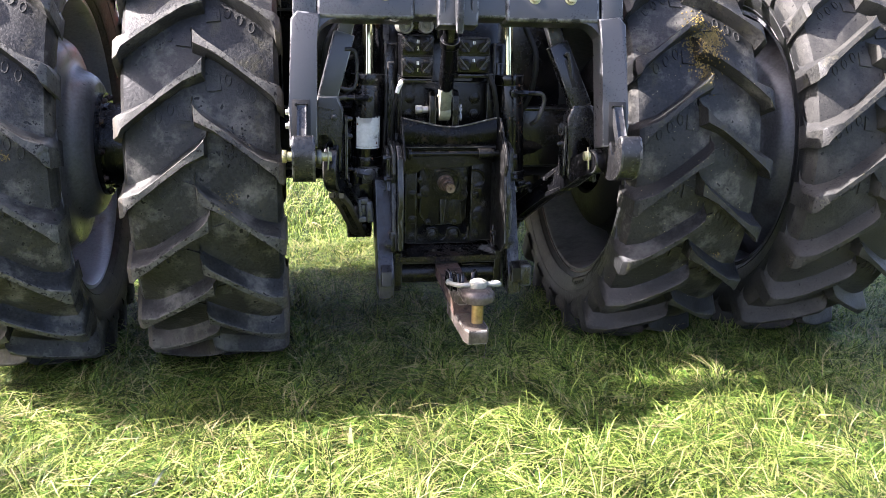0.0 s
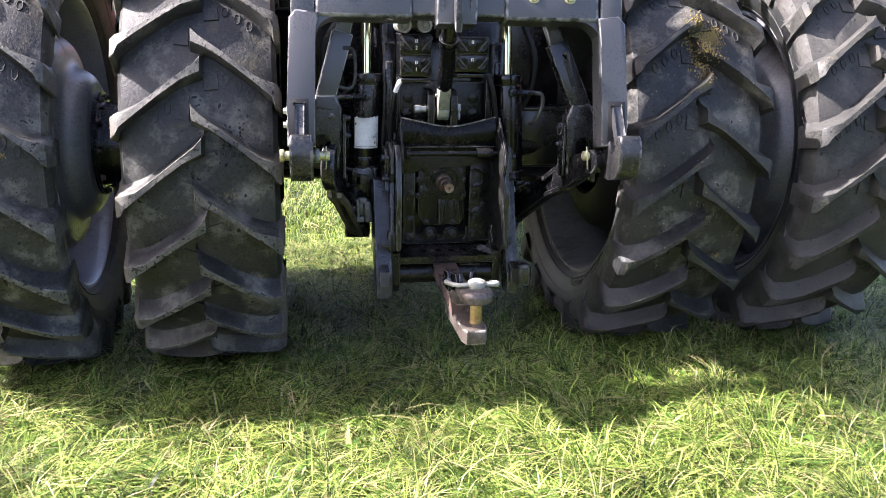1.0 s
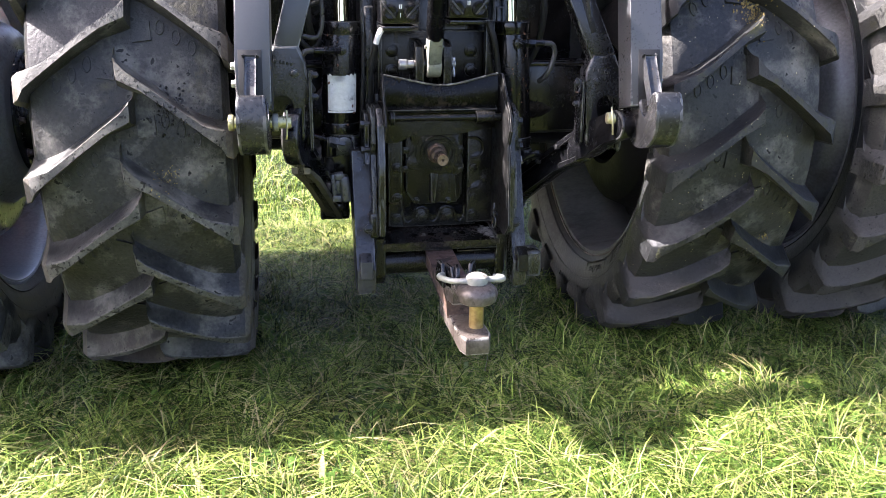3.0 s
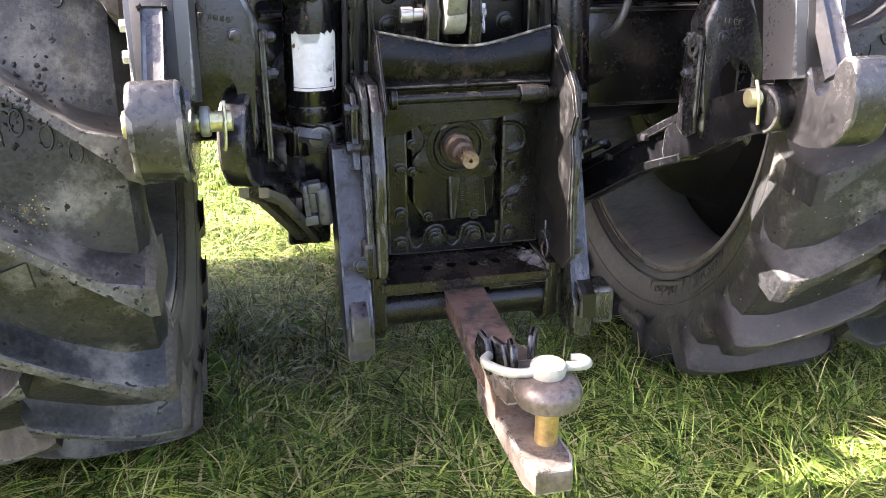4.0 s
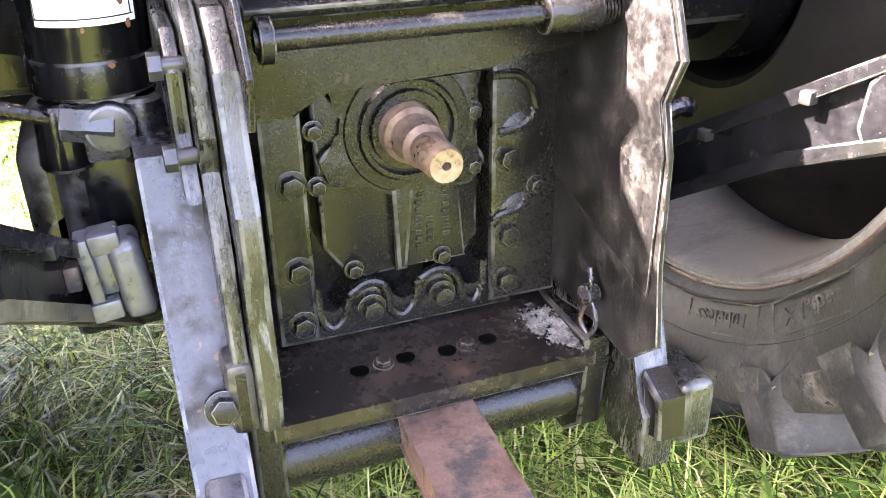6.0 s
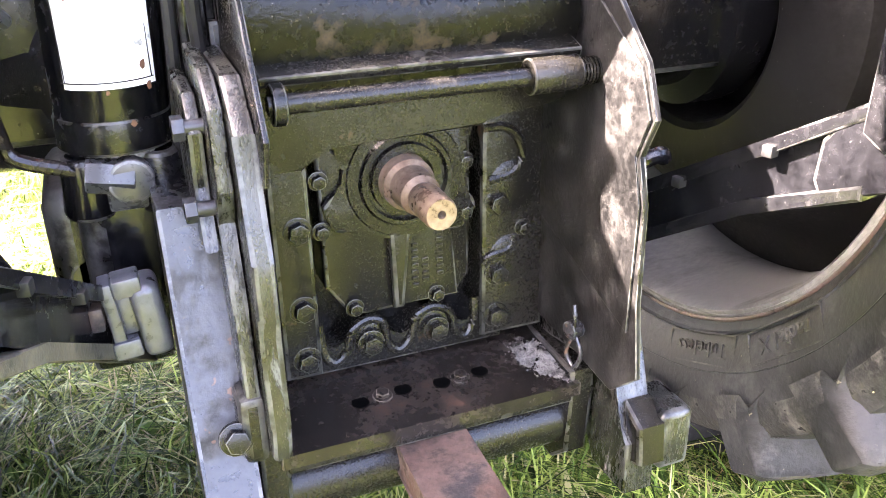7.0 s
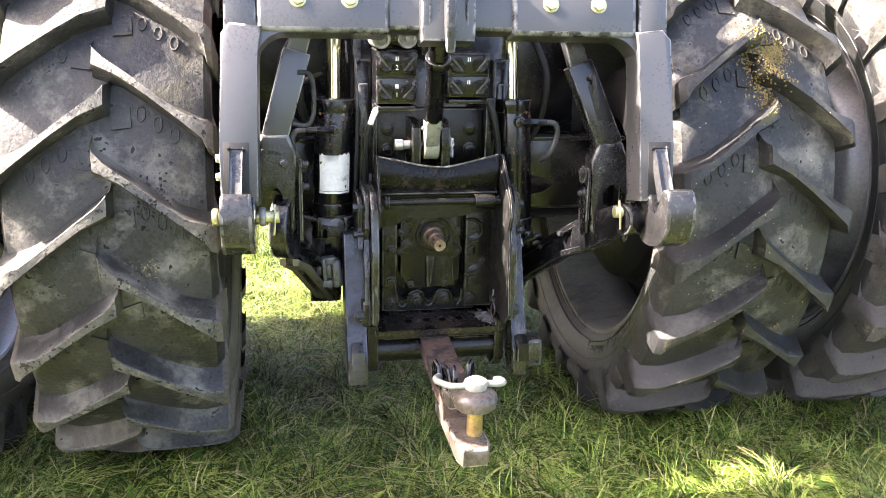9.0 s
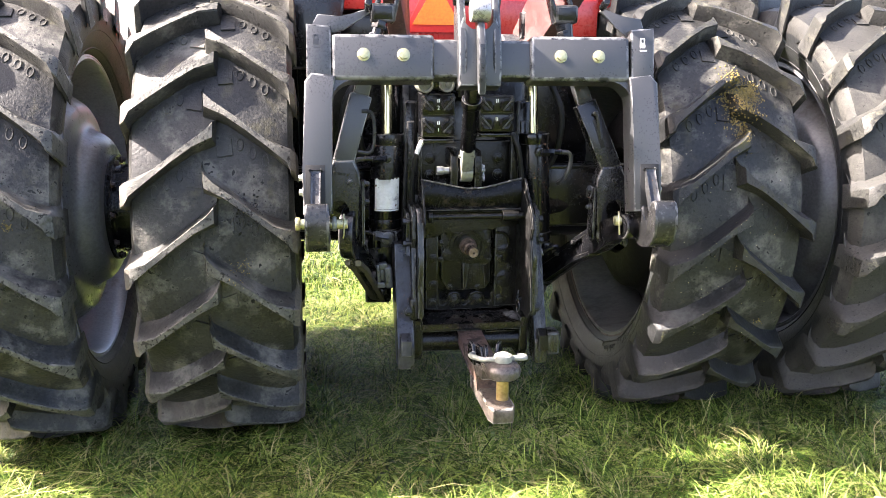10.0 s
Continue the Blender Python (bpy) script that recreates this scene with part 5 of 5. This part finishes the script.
def hpart(name, bm, material, label="", parent=None):
    bmesh.ops.transform(bm, matrix=HITCH, verts=bm.verts)
    ob = part(name, bm, material, None, label)
    if parent is None:
        return under(ob, coupler)
    ob.parent = parent
    return ob


bm = bm_()
box(bm, (0.02, 0.062, 0.017), (0.34, 0.10, 0.118), bevel=0.010, seg=3)
hpart("cross_tube", bm, CHARCOAL)
for s, xa, xb in ((-1, -0.452, -0.131), (1, 0.175, 0.500)):
    bm = bm_()
    box(bm, ((xa + xb) / 2, 0.060, 0.018), (xb - xa, 0.12, 0.142), bevel=0.012, seg=3)
    sl = hpart("sleeve", bm, CHARCOAL)
    for x in ((-0.352, -0.228) if s < 0 else (0.273, 0.397)):
        bm = bm_()
        hexbolt(bm, (x, 0.0, 0.024), (0, -1, 0), 0.0165, 0.012, washer=1.25)
        hpart("sleeve_bolt", bm, ZINC, "yellow zinc-plated bolt", sl)
# corner posts, legs, hooks
for s in (-1, 1):
    def X(a):
        """Places across the frame, measured outwards from its middle."""
        return 0.027 + s * a
    bm = bm_()
    m = plane_xz(0.002)
    slab(bm, sorted([(X(0.478), -0.05), (X(0.478), 0.112), (X(0.555), 0.118), (X(0.555), -0.06)], key=lambda p: 0), 0.115, m, 0.006)
    post = hpart("corner_post", bm, CHARCOAL)
    bm = bm_()
    slab(bm, [(X(0.466), -0.042), (X(0.540), -0.034), (X(0.562), -0.06), (X(0.572), -0.33), (X(0.572), -0.47), (X(0.482), -0.47), (X(0.482), -0.33), (X(0.478), -0.12)], 0.100, plane_xz(-0.010), 0.006)
    # rounded inner corner under the beam
    arc = [(X(0.482), -0.052)] + [(X(0.482 - 0.075 + 0.075 * math.cos(radians(a))), -0.052 - 0.075 + 0.075 * math.sin(radians(a))) for a in range(90, -1, -15)]
    slab(bm, arc, 0.085, plane_xz(0.010), 0.0)
    leg = hpart("leg", bm, CHARCOAL, "box-section leg with chipped paint edges")
    # latch slot's inner shade is a dark plate on the leg's face
    bm = bm_()
    slab(bm, [(X(0.503), -0.318), (X(0.563), -0.318), (X(0.563), -0.462), (X(0.503), -0.462)], 0.004, plane_xz(-0.0125), 0.001)
    hpart("latch_slot", bm, HOSE, "dark plate drawn as the latch slot", leg)
    bm = bm_()
    bar(bm, (X(0.531), -0.010, -0.340), (X(0.533), -0.060, -0.470), 0.030, 0.024, bevel=0.006, up=(0, 1, 0))
    hpart("latch", bm, WORN, "worn bright latch bar", leg)
    HK = 0.526 if s < 0 else 0.540
    # J-shaped hook: seen from the side
    bm = bm_()
    hook = [(0.09, -0.42), (0.02, -0.42), (-0.012, -0.45), (-0.026, -0.492), (-0.05, -0.508), (-0.078, -0.495), (-0.090, -0.46), (-0.102, -0.440), (-0.134, -0.444), (-0.140, -0.48), (-0.137, -0.52), (-0.122, -0.552), (-0.09, -0.575), (-0.05, -0.584), (0.0, -0.582), (0.05, -0.565), (0.09, -0.53)]
    slab(bm, eased(hook, 3), 0.072, plane_yz(X(HK) - 0.036), 0.008, 3)
    hpart("hook", bm, HOOK, "J-shaped lower hook, worn bare at the lip", leg)
    # hitch pin to the lower link
    bm = bm_()
    rod(bm, (X(0.60), 0.055, -0.500), (X(0.436), 0.055, -0.500), 0.0165, seg=20, bevel=0.003)
    rod(bm, (X(0.60), 0.055, -0.500), (X(0.585), 0.055, -0.500), 0.022, seg=20, bevel=0.003)
    pin = hpart("hitch_pin", bm, ZINC, "zinc-plated pin with collar", leg)
    bm = bm_()
    rod(bm, (X(0.486), 0.055, -0.500), (X(0.470), 0.055, -0.500), 0.024, seg=24, bevel=0.004)
    hpart("collar", bm, LIGHT_METAL, "", leg)
    bm = bm_()
    tube(bm, [(X(0.448), 0.046, -0.470), (X(0.447), 0.036, -0.500), (X(0.449), 0.040, -0.535), (X(0.451), 0.045, -0.545)], 0.003, seg=8)
    hpart("lynch_pin", bm, ZINC, "thin plated lynch pin", leg)
    for dz in (-0.355, -0.40):
        bm = bm_()
        hexbolt(bm, (X(0.572), 0.03, dz), (s, 0, 0), 0.011, 0.010)
        hpart("leg_bolt", bm, STEEL, "", leg)
    # release lever with a round end
    bm = bm_()
    slab(bm, [(X(0.550), 0.105), (X(0.520), 0.158), (X(0.45), 0.148), (X(0.37), 0.175), (X(0.355), 0.165), (X(0.44), 0.108), (X(0.47), 0.100)] if s < 0 else [(X(0.540), 0.105), (X(0.525), 0.158), (X(0.47), 0.160), (X(0.40), 0.190), (X(0.385), 0.180), (X(0.455), 0.120), (X(0.47), 0.100)], 0.010, plane_xz(0.045), 0.003)
    lev = hpart("release_lever", bm, CHARCOAL)
    bm = bm_()
    x, z = (X(0.362), 0.172) if s < 0 else (X(0.392), 0.187)
    rod(bm, (x, 0.035, z), (x, -0.02, z + 0.01), 0.012, seg=16, bevel=0.004)
    hpart("lever_knob", bm, BLACK, "", lev)
    # padlock pictogram
    bm = bm_()
    x = X(0.525 if s < 0 else 0.515)
    box(bm, (x, 0.0015, 0.062), (0.017, 0.002, 0.016), bevel=0)
    for k in (-1, 1):
        box(bm, (x + k * 0.006, 0.0015, 0.076), (0.003, 0.002, 0.012), bevel=0)
    box(bm, (x, 0.0015, 0.083), (0.015, 0.002, 0.003), bevel=0)
    box(bm, (x + 0.003, 0.0015, 0.045), (0.022, 0.002, 0.003), bevel=0)
    hpart("pictogram", bm, WHITE if s > 0 else WORN, "small lock pictogram", post)
# tower: two cheeks with a hook tongue
bm = bm_()
slab(bm, [(-0.022, -0.075), (-0.034, 0.0), (-0.036, 0.075), (-0.012, 0.16), (-0.002, 0.235), (0.035, 0.265), (0.075, 0.24), (0.09, 0.16), (0.10, -0.05)], 0.024, plane_yz(-0.058), 0.006)
slab(bm, [(-0.022, -0.075), (-0.034, 0.0), (-0.036, 0.075), (-0.012, 0.16), (-0.002, 0.235), (0.035, 0.265), (0.075, 0.24), (0.09, 0.16), (0.10, -0.05)], 0.024, plane_yz(0.052), 0.006)
slab(bm, [(-0.056, -0.075), (0.074, -0.075), (0.075, 0.10), (0.060, 0.14), (0.045, 0.105), (0.035, 0.095), (-0.018, 0.095), (-0.03, 0.105), (-0.042, 0.14), (-0.058, 0.10)], 0.10, plane_xz(-0.028), 0.006)
tower = hpart("tower", bm, CHARCOAL, "two-cheeked tower holding the top link")
bm = bm_()
slab(bm, [(0.00, 0.13), (-0.045, 0.12), (-0.075, 0.05), (-0.072, -0.04), (-0.050, -0.105), (-0.032, -0.075), (-0.02, 0.0)], 0.024, plane_yz(-0.002), 0.005)
hpart("tongue", bm, CHARCOAL, "", tower)
bm = bm_()
slab(bm, [(-0.0765, 0.045), (-0.0735, -0.035), (-0.0525, -0.100), (-0.049, -0.100), (-0.070, -0.035), (-0.073, 0.045)], 0.018, plane_yz(0.001), 0.0015)
hpart("worn_edge", bm, WORN, "", tower)
bm = bm_()
rod(bm, (-0.066, 0.04, 0.205), (0.086, 0.04, 0.205), 0.016, seg=18, bevel=0.002)
hpart("tower_pin", bm, BLACK, "", tower)


# ---- lettering and dried mud on the tyres ----
inner_right = [o for o in tractor.children if o.name.startswith("rear_wheel")][1]
right_tyre = [o for o in inner_right.children if o.name.startswith("tyre")][0]
for text, dy, dz, size in (("Tubeless", -0.259, -0.611, 0.042), ("radial X", -0.455, -0.480, 0.044)):
    r = math.hypot(dy, dz)
    up = Vector((0, dy / r, dz / r))
    right = Vector((0, -up.z, up.y))
    nrm = right.cross(up)
    tilt = 0.30
    up2 = (up * math.cos(tilt) + Vector((-1, 0, 0)) * math.sin(tilt)).normalized()
    nrm = right.cross(up2)
    m = Matrix((right, up2, nrm)).transposed().to_4x4()
    m.translation = Vector((0.912 - 0.2375, AXLE_Y + dy, AXLE_Z + dz))
    words("sidewall_word", text, size, m, RUBBER, right_tyre, deep=0.003, label="raised sidewall lettering")
    bm = bm_()
    wd, ht = (0.098, 0.030)
    for sx, sy, w2, h2 in ((0, ht, wd * 2, 0.003), (0, -ht, wd * 2, 0.003), (wd, 0, 0.003, ht * 2), (-wd, 0, 0.003, ht * 2)):
        box(bm, (sx, sy, 0.0), (w2, h2, 0.006), bevel=0.0)
    bmesh.ops.transform(bm, matrix=m, verts=bm.verts)
    part("word_frame", bm, RUBBER, right_tyre)


def mud(cx, phi, count, spread, seed, tyre, size=(0.0009, 0.0028), material=DUNG, label="yellow-brown crumbs of dried mud"):
    """Crumbs of dried mud and dung stuck to the tread around an angle."""
    rng = random.Random(seed)
    shape = bmesh.new()
    shape.from_mesh(tyre.data)
    tree = BVHTree.FromBMesh(shape)
    bm = bm_()
    for _ in range(count):
        x = cx + rng.gauss(0, spread[0])
        a = radians(phi + rng.gauss(0, spread[1]))
        way_in = Vector((0, math.cos(a), -math.sin(a)))
        c, _n, _i, _d = tree.ray_cast(Vector((x, AXLE_Y, AXLE_Z)) - 1.1 * way_in, way_in)
        if c is None:
            continue
        big = rng.uniform(*size)
        vs = bmesh.ops.create_icosphere(bm, subdivisions=1, radius=big)["verts"]
        q = Euler((rng.uniform(0, 6), rng.uniform(0, 6), rng.uniform(0, 6))).to_matrix()
        for v in vs:
            v.co = c + q @ Vector((v.co.x * rng.uniform(0.7, 1.6), v.co.y, v.co.z * 0.6))
    shape.free()
    ob = part("dried_mud", bm, material, tyre, label)
    tagged(ob, kind="stuff")


def tyre_of(k):
    ws = [o for o in tractor.children if o.name.startswith("rear_wheel")]
    return [o for o in ws[k].children if o.name.startswith("tyre")][0]


mud(0.925, 33, 1100, (0.030, 3.8), 1, right_tyre, (0.0012, 0.0042))
mud(0.985, 36, 500, (0.022, 1.4), 12, right_tyre, (0.0012, 0.004))
mud(0.93, 25, 260, (0.014, 1.4), 2, right_tyre)
mud(1.06, -24, 26, (0.012, 0.7), 3, right_tyre, (0.001, 0.003))
mud(-1.53, 6, 60, (0.008, 0.5), 6, tyre_of(2))
mud(-0.83, -4, 70, (0.022, 1.2), 21, tyre_of(0), (0.0008, 0.0022))
mud(-0.80, 8, 90, (0.030, 2.5), 22, tyre_of(0), (0.002, 0.0055), HOSE, "black specks of wet dirt")
mud(-0.95, 0, 220, (0.14, 22), 23, tyre_of(0), (0.0008, 0.0024), HOSE, "black specks of wet dirt")
mud(-1.52, 4, 240, (0.06, 20), 24, tyre_of(2), (0.001, 0.0028), HOSE, "black specks of wet dirt")
mud(0.9, -5, 140, (0.13, 20), 25, right_tyre, (0.0008, 0.0022), STRAW_BIT, "pale straw bits stuck to the tread")


# ---- ground ----
def ground_height(x, y):
    return 0.02 * math.sin(0.9 * x + 0.6) * math.cos(0.7 * y) + 0.006 * math.sin(3.1 * x + 1.7 * y)


GROUND = surface("earth_and_thatch", (0.014, 0.021, 0.006), (0.042, 0.060, 0.016), (0.85, 0.95), coarse=5, fine=50, bump=0.8, bump_size=0.02, stain=(0.07, 0.060, 0.026), stain_at=(0.58, 0.75), stain_scale=7, specular=0.03)
bm = bm_()
steps = [-900, -200, -60, -25] + [-12 + 0.6 * i for i in range(41)] + [25, 60, 200, 900]
grid = [[bm.verts.new((x, y, (ground_height(x, y) if max(abs(x), abs(y)) < 13 else 0))) for x in steps] for y in steps]
for j in range(len(steps) - 1):
    for i in range(len(steps) - 1):
        bm.faces.new((grid[j][i], grid[j][i + 1], grid[j + 1][i + 1], grid[j + 1][i]))
tagged(part("ground", bm, GROUND, None), label="grassy field ground of soil and thatch", category="ground", kind="structure")


# ---- grass ----
BARE = [(-0.912, 0.26), (0.912, 0.26), (-1.672, 0.26), (1.672, 0.26)]


def meadow(name, count, area, high, wide, mat, seed, tuft=0.0, bend=0.6, label="", category="grass"):
    """Grass blades of five points each, one mesh. area: x0, x1, y0, y1."""
    rng = np.random.default_rng(seed)
    x0, x1, y0, y1 = area
    if tuft:
        n_t = max(1, int(count / tuft))
        cx, cy = rng.uniform(x0, x1, n_t), rng.uniform(y0, y1, n_t)
        size = rng.uniform(0.6, 1.4, n_t)
        pick = rng.integers(0, n_t, count)
        x = cx[pick] + rng.normal(0, 0.030, count)
        y = cy[pick] + rng.normal(0, 0.030, count)
        scale = size[pick]
    else:
        x, y = rng.uniform(x0, x1, count), rng.uniform(y0, y1, count)
        scale = 0.75 + 0.5 * (0.5 + 0.5 * np.sin(2.3 * x + 1.1) * np.cos(2.9 * y + 0.4))
    # thins out towards its border
    rim = np.minimum(np.minimum(x - x0, x1 - x), np.minimum(y - y0, y1 - y))
    keep = rng.random(count) < np.clip(rim / 0.7, 0.0, 1.0) ** 0.7
    for bx, half in BARE:
        keep &= ~((np.abs(x - bx) < half) & (np.abs(y - 0.47) < 0.20))
    x, y, scale = x[keep], y[keep], scale[keep]
    n = len(x)
    z = 0.02 * np.sin(0.9 * x + 0.6) * np.cos(0.7 * y) + 0.006 * np.sin(3.1 * x + 1.7 * y) - 0.006
    h = rng.uniform(high[0], high[1], n) * scale
    # trodden low under the tyres
    for bx, half in BARE:
        near = (np.abs(x - bx) < half + 0.03) & (np.abs(y - 0.47) < 0.45)
        h = np.where(near, h * 0.45, h)
    w = rng.uniform(wide[0], wide[1], n)
    drift = 1.2 * np.sin(1.7 * x + 0.5) + 1.2 * np.cos(1.3 * y + 0.9)
    a = rng.normal(0, 1.5, n) + drift
    lean = np.abs(rng.normal(bend, 0.35, n))
    dx, dy = np.cos(a), np.sin(a)
    sx, sy = -dy, dx
    base = np.stack([x, y, z], 1)
    side = np.stack([sx, sy, np.zeros(n)], 1) * (w / 2)[:, None]
    out = np.stack([dx, dy, np.zeros(n)], 1)
    upv = np.array([0, 0, 1.0])
    m1 = base + out * (0.22 * h * lean)[:, None] + upv * (0.52 * h)[:, None]
    m2 = base + out * (0.62 * h * lean)[:, None] + upv * (0.86 * h * np.clip(1.05 - 0.25 * lean, 0.3, 1))[:, None]
    tip = base + out * (1.15 * h * lean)[:, None] + upv * (h * np.clip(1.08 - 0.42 * lean, 0.12, 1.0))[:, None]
    v = np.empty((n, 7, 3), np.float32)
    v[:, 0], v[:, 1] = base - side, base + side
    v[:, 2], v[:, 3] = m1 - side * 0.95, m1 + side * 0.95
    v[:, 4], v[:, 5] = m2 - side * 0.65, m2 + side * 0.65
    v[:, 6] = tip
    quad = np.array([0, 1, 3, 2, 2, 3, 5, 4, 4, 5, 6], np.int32)
    loops = (quad[None, :] + 7 * np.arange(n, dtype=np.int32)[:, None]).ravel()
    starts = (np.array([0, 4, 8], np.int32)[None, :] + 11 * np.arange(n, dtype=np.int32)[:, None]).ravel()
    me = bpy.data.meshes.new(name)
    me.vertices.add(7 * n)
    me.vertices.foreach_set("co", v.ravel())
    me.loops.add(11 * n)
    me.loops.foreach_set("vertex_index", loops)
    me.polygons.add(3 * n)
    me.polygons.foreach_set("loop_start", starts)
    me.update(calc_edges=True)
    me.polygons.foreach_set("use_smooth", np.ones(3 * n, bool))
    me.materials.append(mat)
    ob = new(name, me)
    return tagged(ob, label=label, category=category, kind="stuff")


def blade_material(name, c_low, c_mid, c_high, dry):
    """Leaf surface: a colour per blade, lets light through."""
    m = bpy.data.materials.new(name)
    m.use_nodes = True
    n, l = m.node_tree.nodes, m.node_tree.links
    b = n["Principled BSDF"]
    g = n.new("ShaderNodeNewGeometry")
    r = n.new("ShaderNodeValToRGB")
    cr = r.color_ramp
    cr.elements[0].color, cr.elements[0].position = (*c_low, 1), 0.0
    cr.elements[1].color, cr.elements[1].position = (*dry, 1), 1.0
    for p, c in ((0.45, c_mid), (0.82, c_high), (0.90, dry)):
        e = cr.elements.new(p)
        e.color = (*c, 1)
    l.new(g.outputs["Random Per Island"], r.inputs["Fac"])
    tc = n.new("ShaderNodeTexCoord")
    t = n.new("ShaderNodeTexNoise")
    t.inputs["Scale"].default_value, t.inputs["Detail"].default_value = 3.2, 5
    l.new(tc.outputs["Object"], t.inputs["Vector"])
    hue = n.new("ShaderNodeHueSaturation")
    mr = n.new("ShaderNodeMapRange")
    mr.inputs["From Min"].default_value, mr.inputs["From Max"].default_value = 0.3, 0.7
    mr.inputs["To Min"].default_value, mr.inputs["To Max"].default_value = 0.55, 1.40
    l.new(t.outputs["Fac"], mr.inputs["Value"])
    l.new(mr.outputs["Result"], hue.inputs["Value"])
    l.new(r.outputs["Color"], hue.inputs["Color"])
    l.new(hue.outputs["Color"], b.inputs["Base Color"])
    b.inputs["Roughness"].default_value = 0.48
    b.inputs["Specular IOR Level"].default_value = 0.18
    tr = n.new("ShaderNodeBsdfTranslucent")
    l.new(hue.outputs["Color"], tr.inputs["Color"])
    mixer = n.new("ShaderNodeMixShader")
    mixer.inputs["Fac"].default_value = 0.33
    o = n["Material Output"]
    l.new(b.outputs[0], mixer.inputs[1])
    l.new(tr.outputs[0], mixer.inputs[2])
    l.new(mixer.outputs[0], o.inputs["Surface"])
    return m


GRASS = blade_material("grass_blade", (0.006, 0.016, 0.003), (0.072, 0.124, 0.020), (0.290, 0.360, 0.082), (0.33, 0.29, 0.14))
STRAW = blade_material("dry_straw", (0.26, 0.20, 0.08), (0.36, 0.30, 0.14), (0.42, 0.36, 0.18), (0.30, 0.20, 0.10))
WEED = blade_material("weed_leaf", (0.040, 0.085, 0.014), (0.070, 0.135, 0.022), (0.10, 0.18, 0.03), (0.16, 0.20, 0.05))
NEAR = (-2.6, 3.0, -1.9, 2.2)
meadow("grass", 115000, NEAR, (0.030, 0.070), (0.0022, 0.0042), GRASS, 3, bend=1.5, label="dense green meadow grass with bent blades")
meadow("grass", 145000, NEAR, (0.055, 0.130), (0.0026, 0.0050), GRASS, 4, tuft=42, bend=1.6, label="long green meadow grass lying in tufts")
meadow("grass", 34000, NEAR, (0.070, 0.140), (0.0024, 0.0046), GRASS, 8, tuft=34, bend=1.1, label="thin upright green grass blades")
meadow("grass", 60000, (-4.6, 5.0, 0.6, 6.5), (0.05, 0.13), (0.004, 0.008), GRASS, 5, bend=0.9, label="meadow grass beyond the tractor's rear axle")
meadow("grass", 50000, (-4.6, 5.0, -4.6, 1.6), (0.05, 0.11), (0.004, 0.008), GRASS, 9, bend=1.4, label="open meadow grass behind the tractor")
meadow("grass", 115000, (-13.0, 13.0, -12.0, 16.0), (0.06, 0.12), (0.009, 0.018), GRASS, 6, bend=1.5, label="open meadow grass around the tractor")
meadow("straw", 26000, (-2.6, 2.9, -1.8, 1.4), (0.03, 0.085), (0.0014, 0.0032), STRAW, 7, bend=1.7, label="dry pale straw among the grass", category="straw")


def weeds(count, area, seed):
    """Broad plantain and clover leaves in small rosettes."""
    rng = random.Random(seed)
    bm = bm_()
    verts, faces = [], []
    for _ in range(count):
        cx, cy = rng.uniform(area[0], area[1]), rng.uniform(area[2], area[3])
        if any(abs(cx - bx) < h + 0.02 and abs(cy - 0.47) < 0.3 for bx, h in BARE):
            continue
        z0 = ground_height(cx, cy)
        big = rng.uniform(0.6, 1.2)
        for k in range(rng.randint(3, 6)):
            a = rng.uniform(0, 6.28)
            n, wid, rise = rng.uniform(0.030, 0.060) * big, rng.uniform(0.011, 0.020) * big, rng.uniform(0.02, 0.05)
            d, s = Vector((math.cos(a), math.sin(a), 0)), Vector((-math.sin(a), math.cos(a), 0))
            p = Vector((cx, cy, z0 + rise))
            i = len(verts)
            for u, wd, up in ((0.0, 0.15, 0.0), (0.35, 0.9, 0.014), (0.7, 0.85, 0.012), (1.0, 0.05, -0.006)):
                c = p + d * (n * u) + Vector((0, 0, up * big))
                verts += [c - s * wid * wd, c + Vector((0, 0, -0.004 * wd)), c + s * wid * wd]
            for r in range(3):
                for q in range(2):
                    b = i + 3 * r + q
                    faces.append((b, b + 1, b + 4, b + 3))
    bm.free()
    me = bpy.data.meshes.new("weeds")
    me.from_pydata([tuple(v) for v in verts], [], faces)
    me.polygons.foreach_set("use_smooth", [True] * len(faces))
    me.materials.append(WEED)
    tagged(new("weeds", me), label="broad green weed leaves among the grass", category="weeds", kind="stuff")


weeds(900, (-2.5, 2.8, -1.8, 1.4), 11)
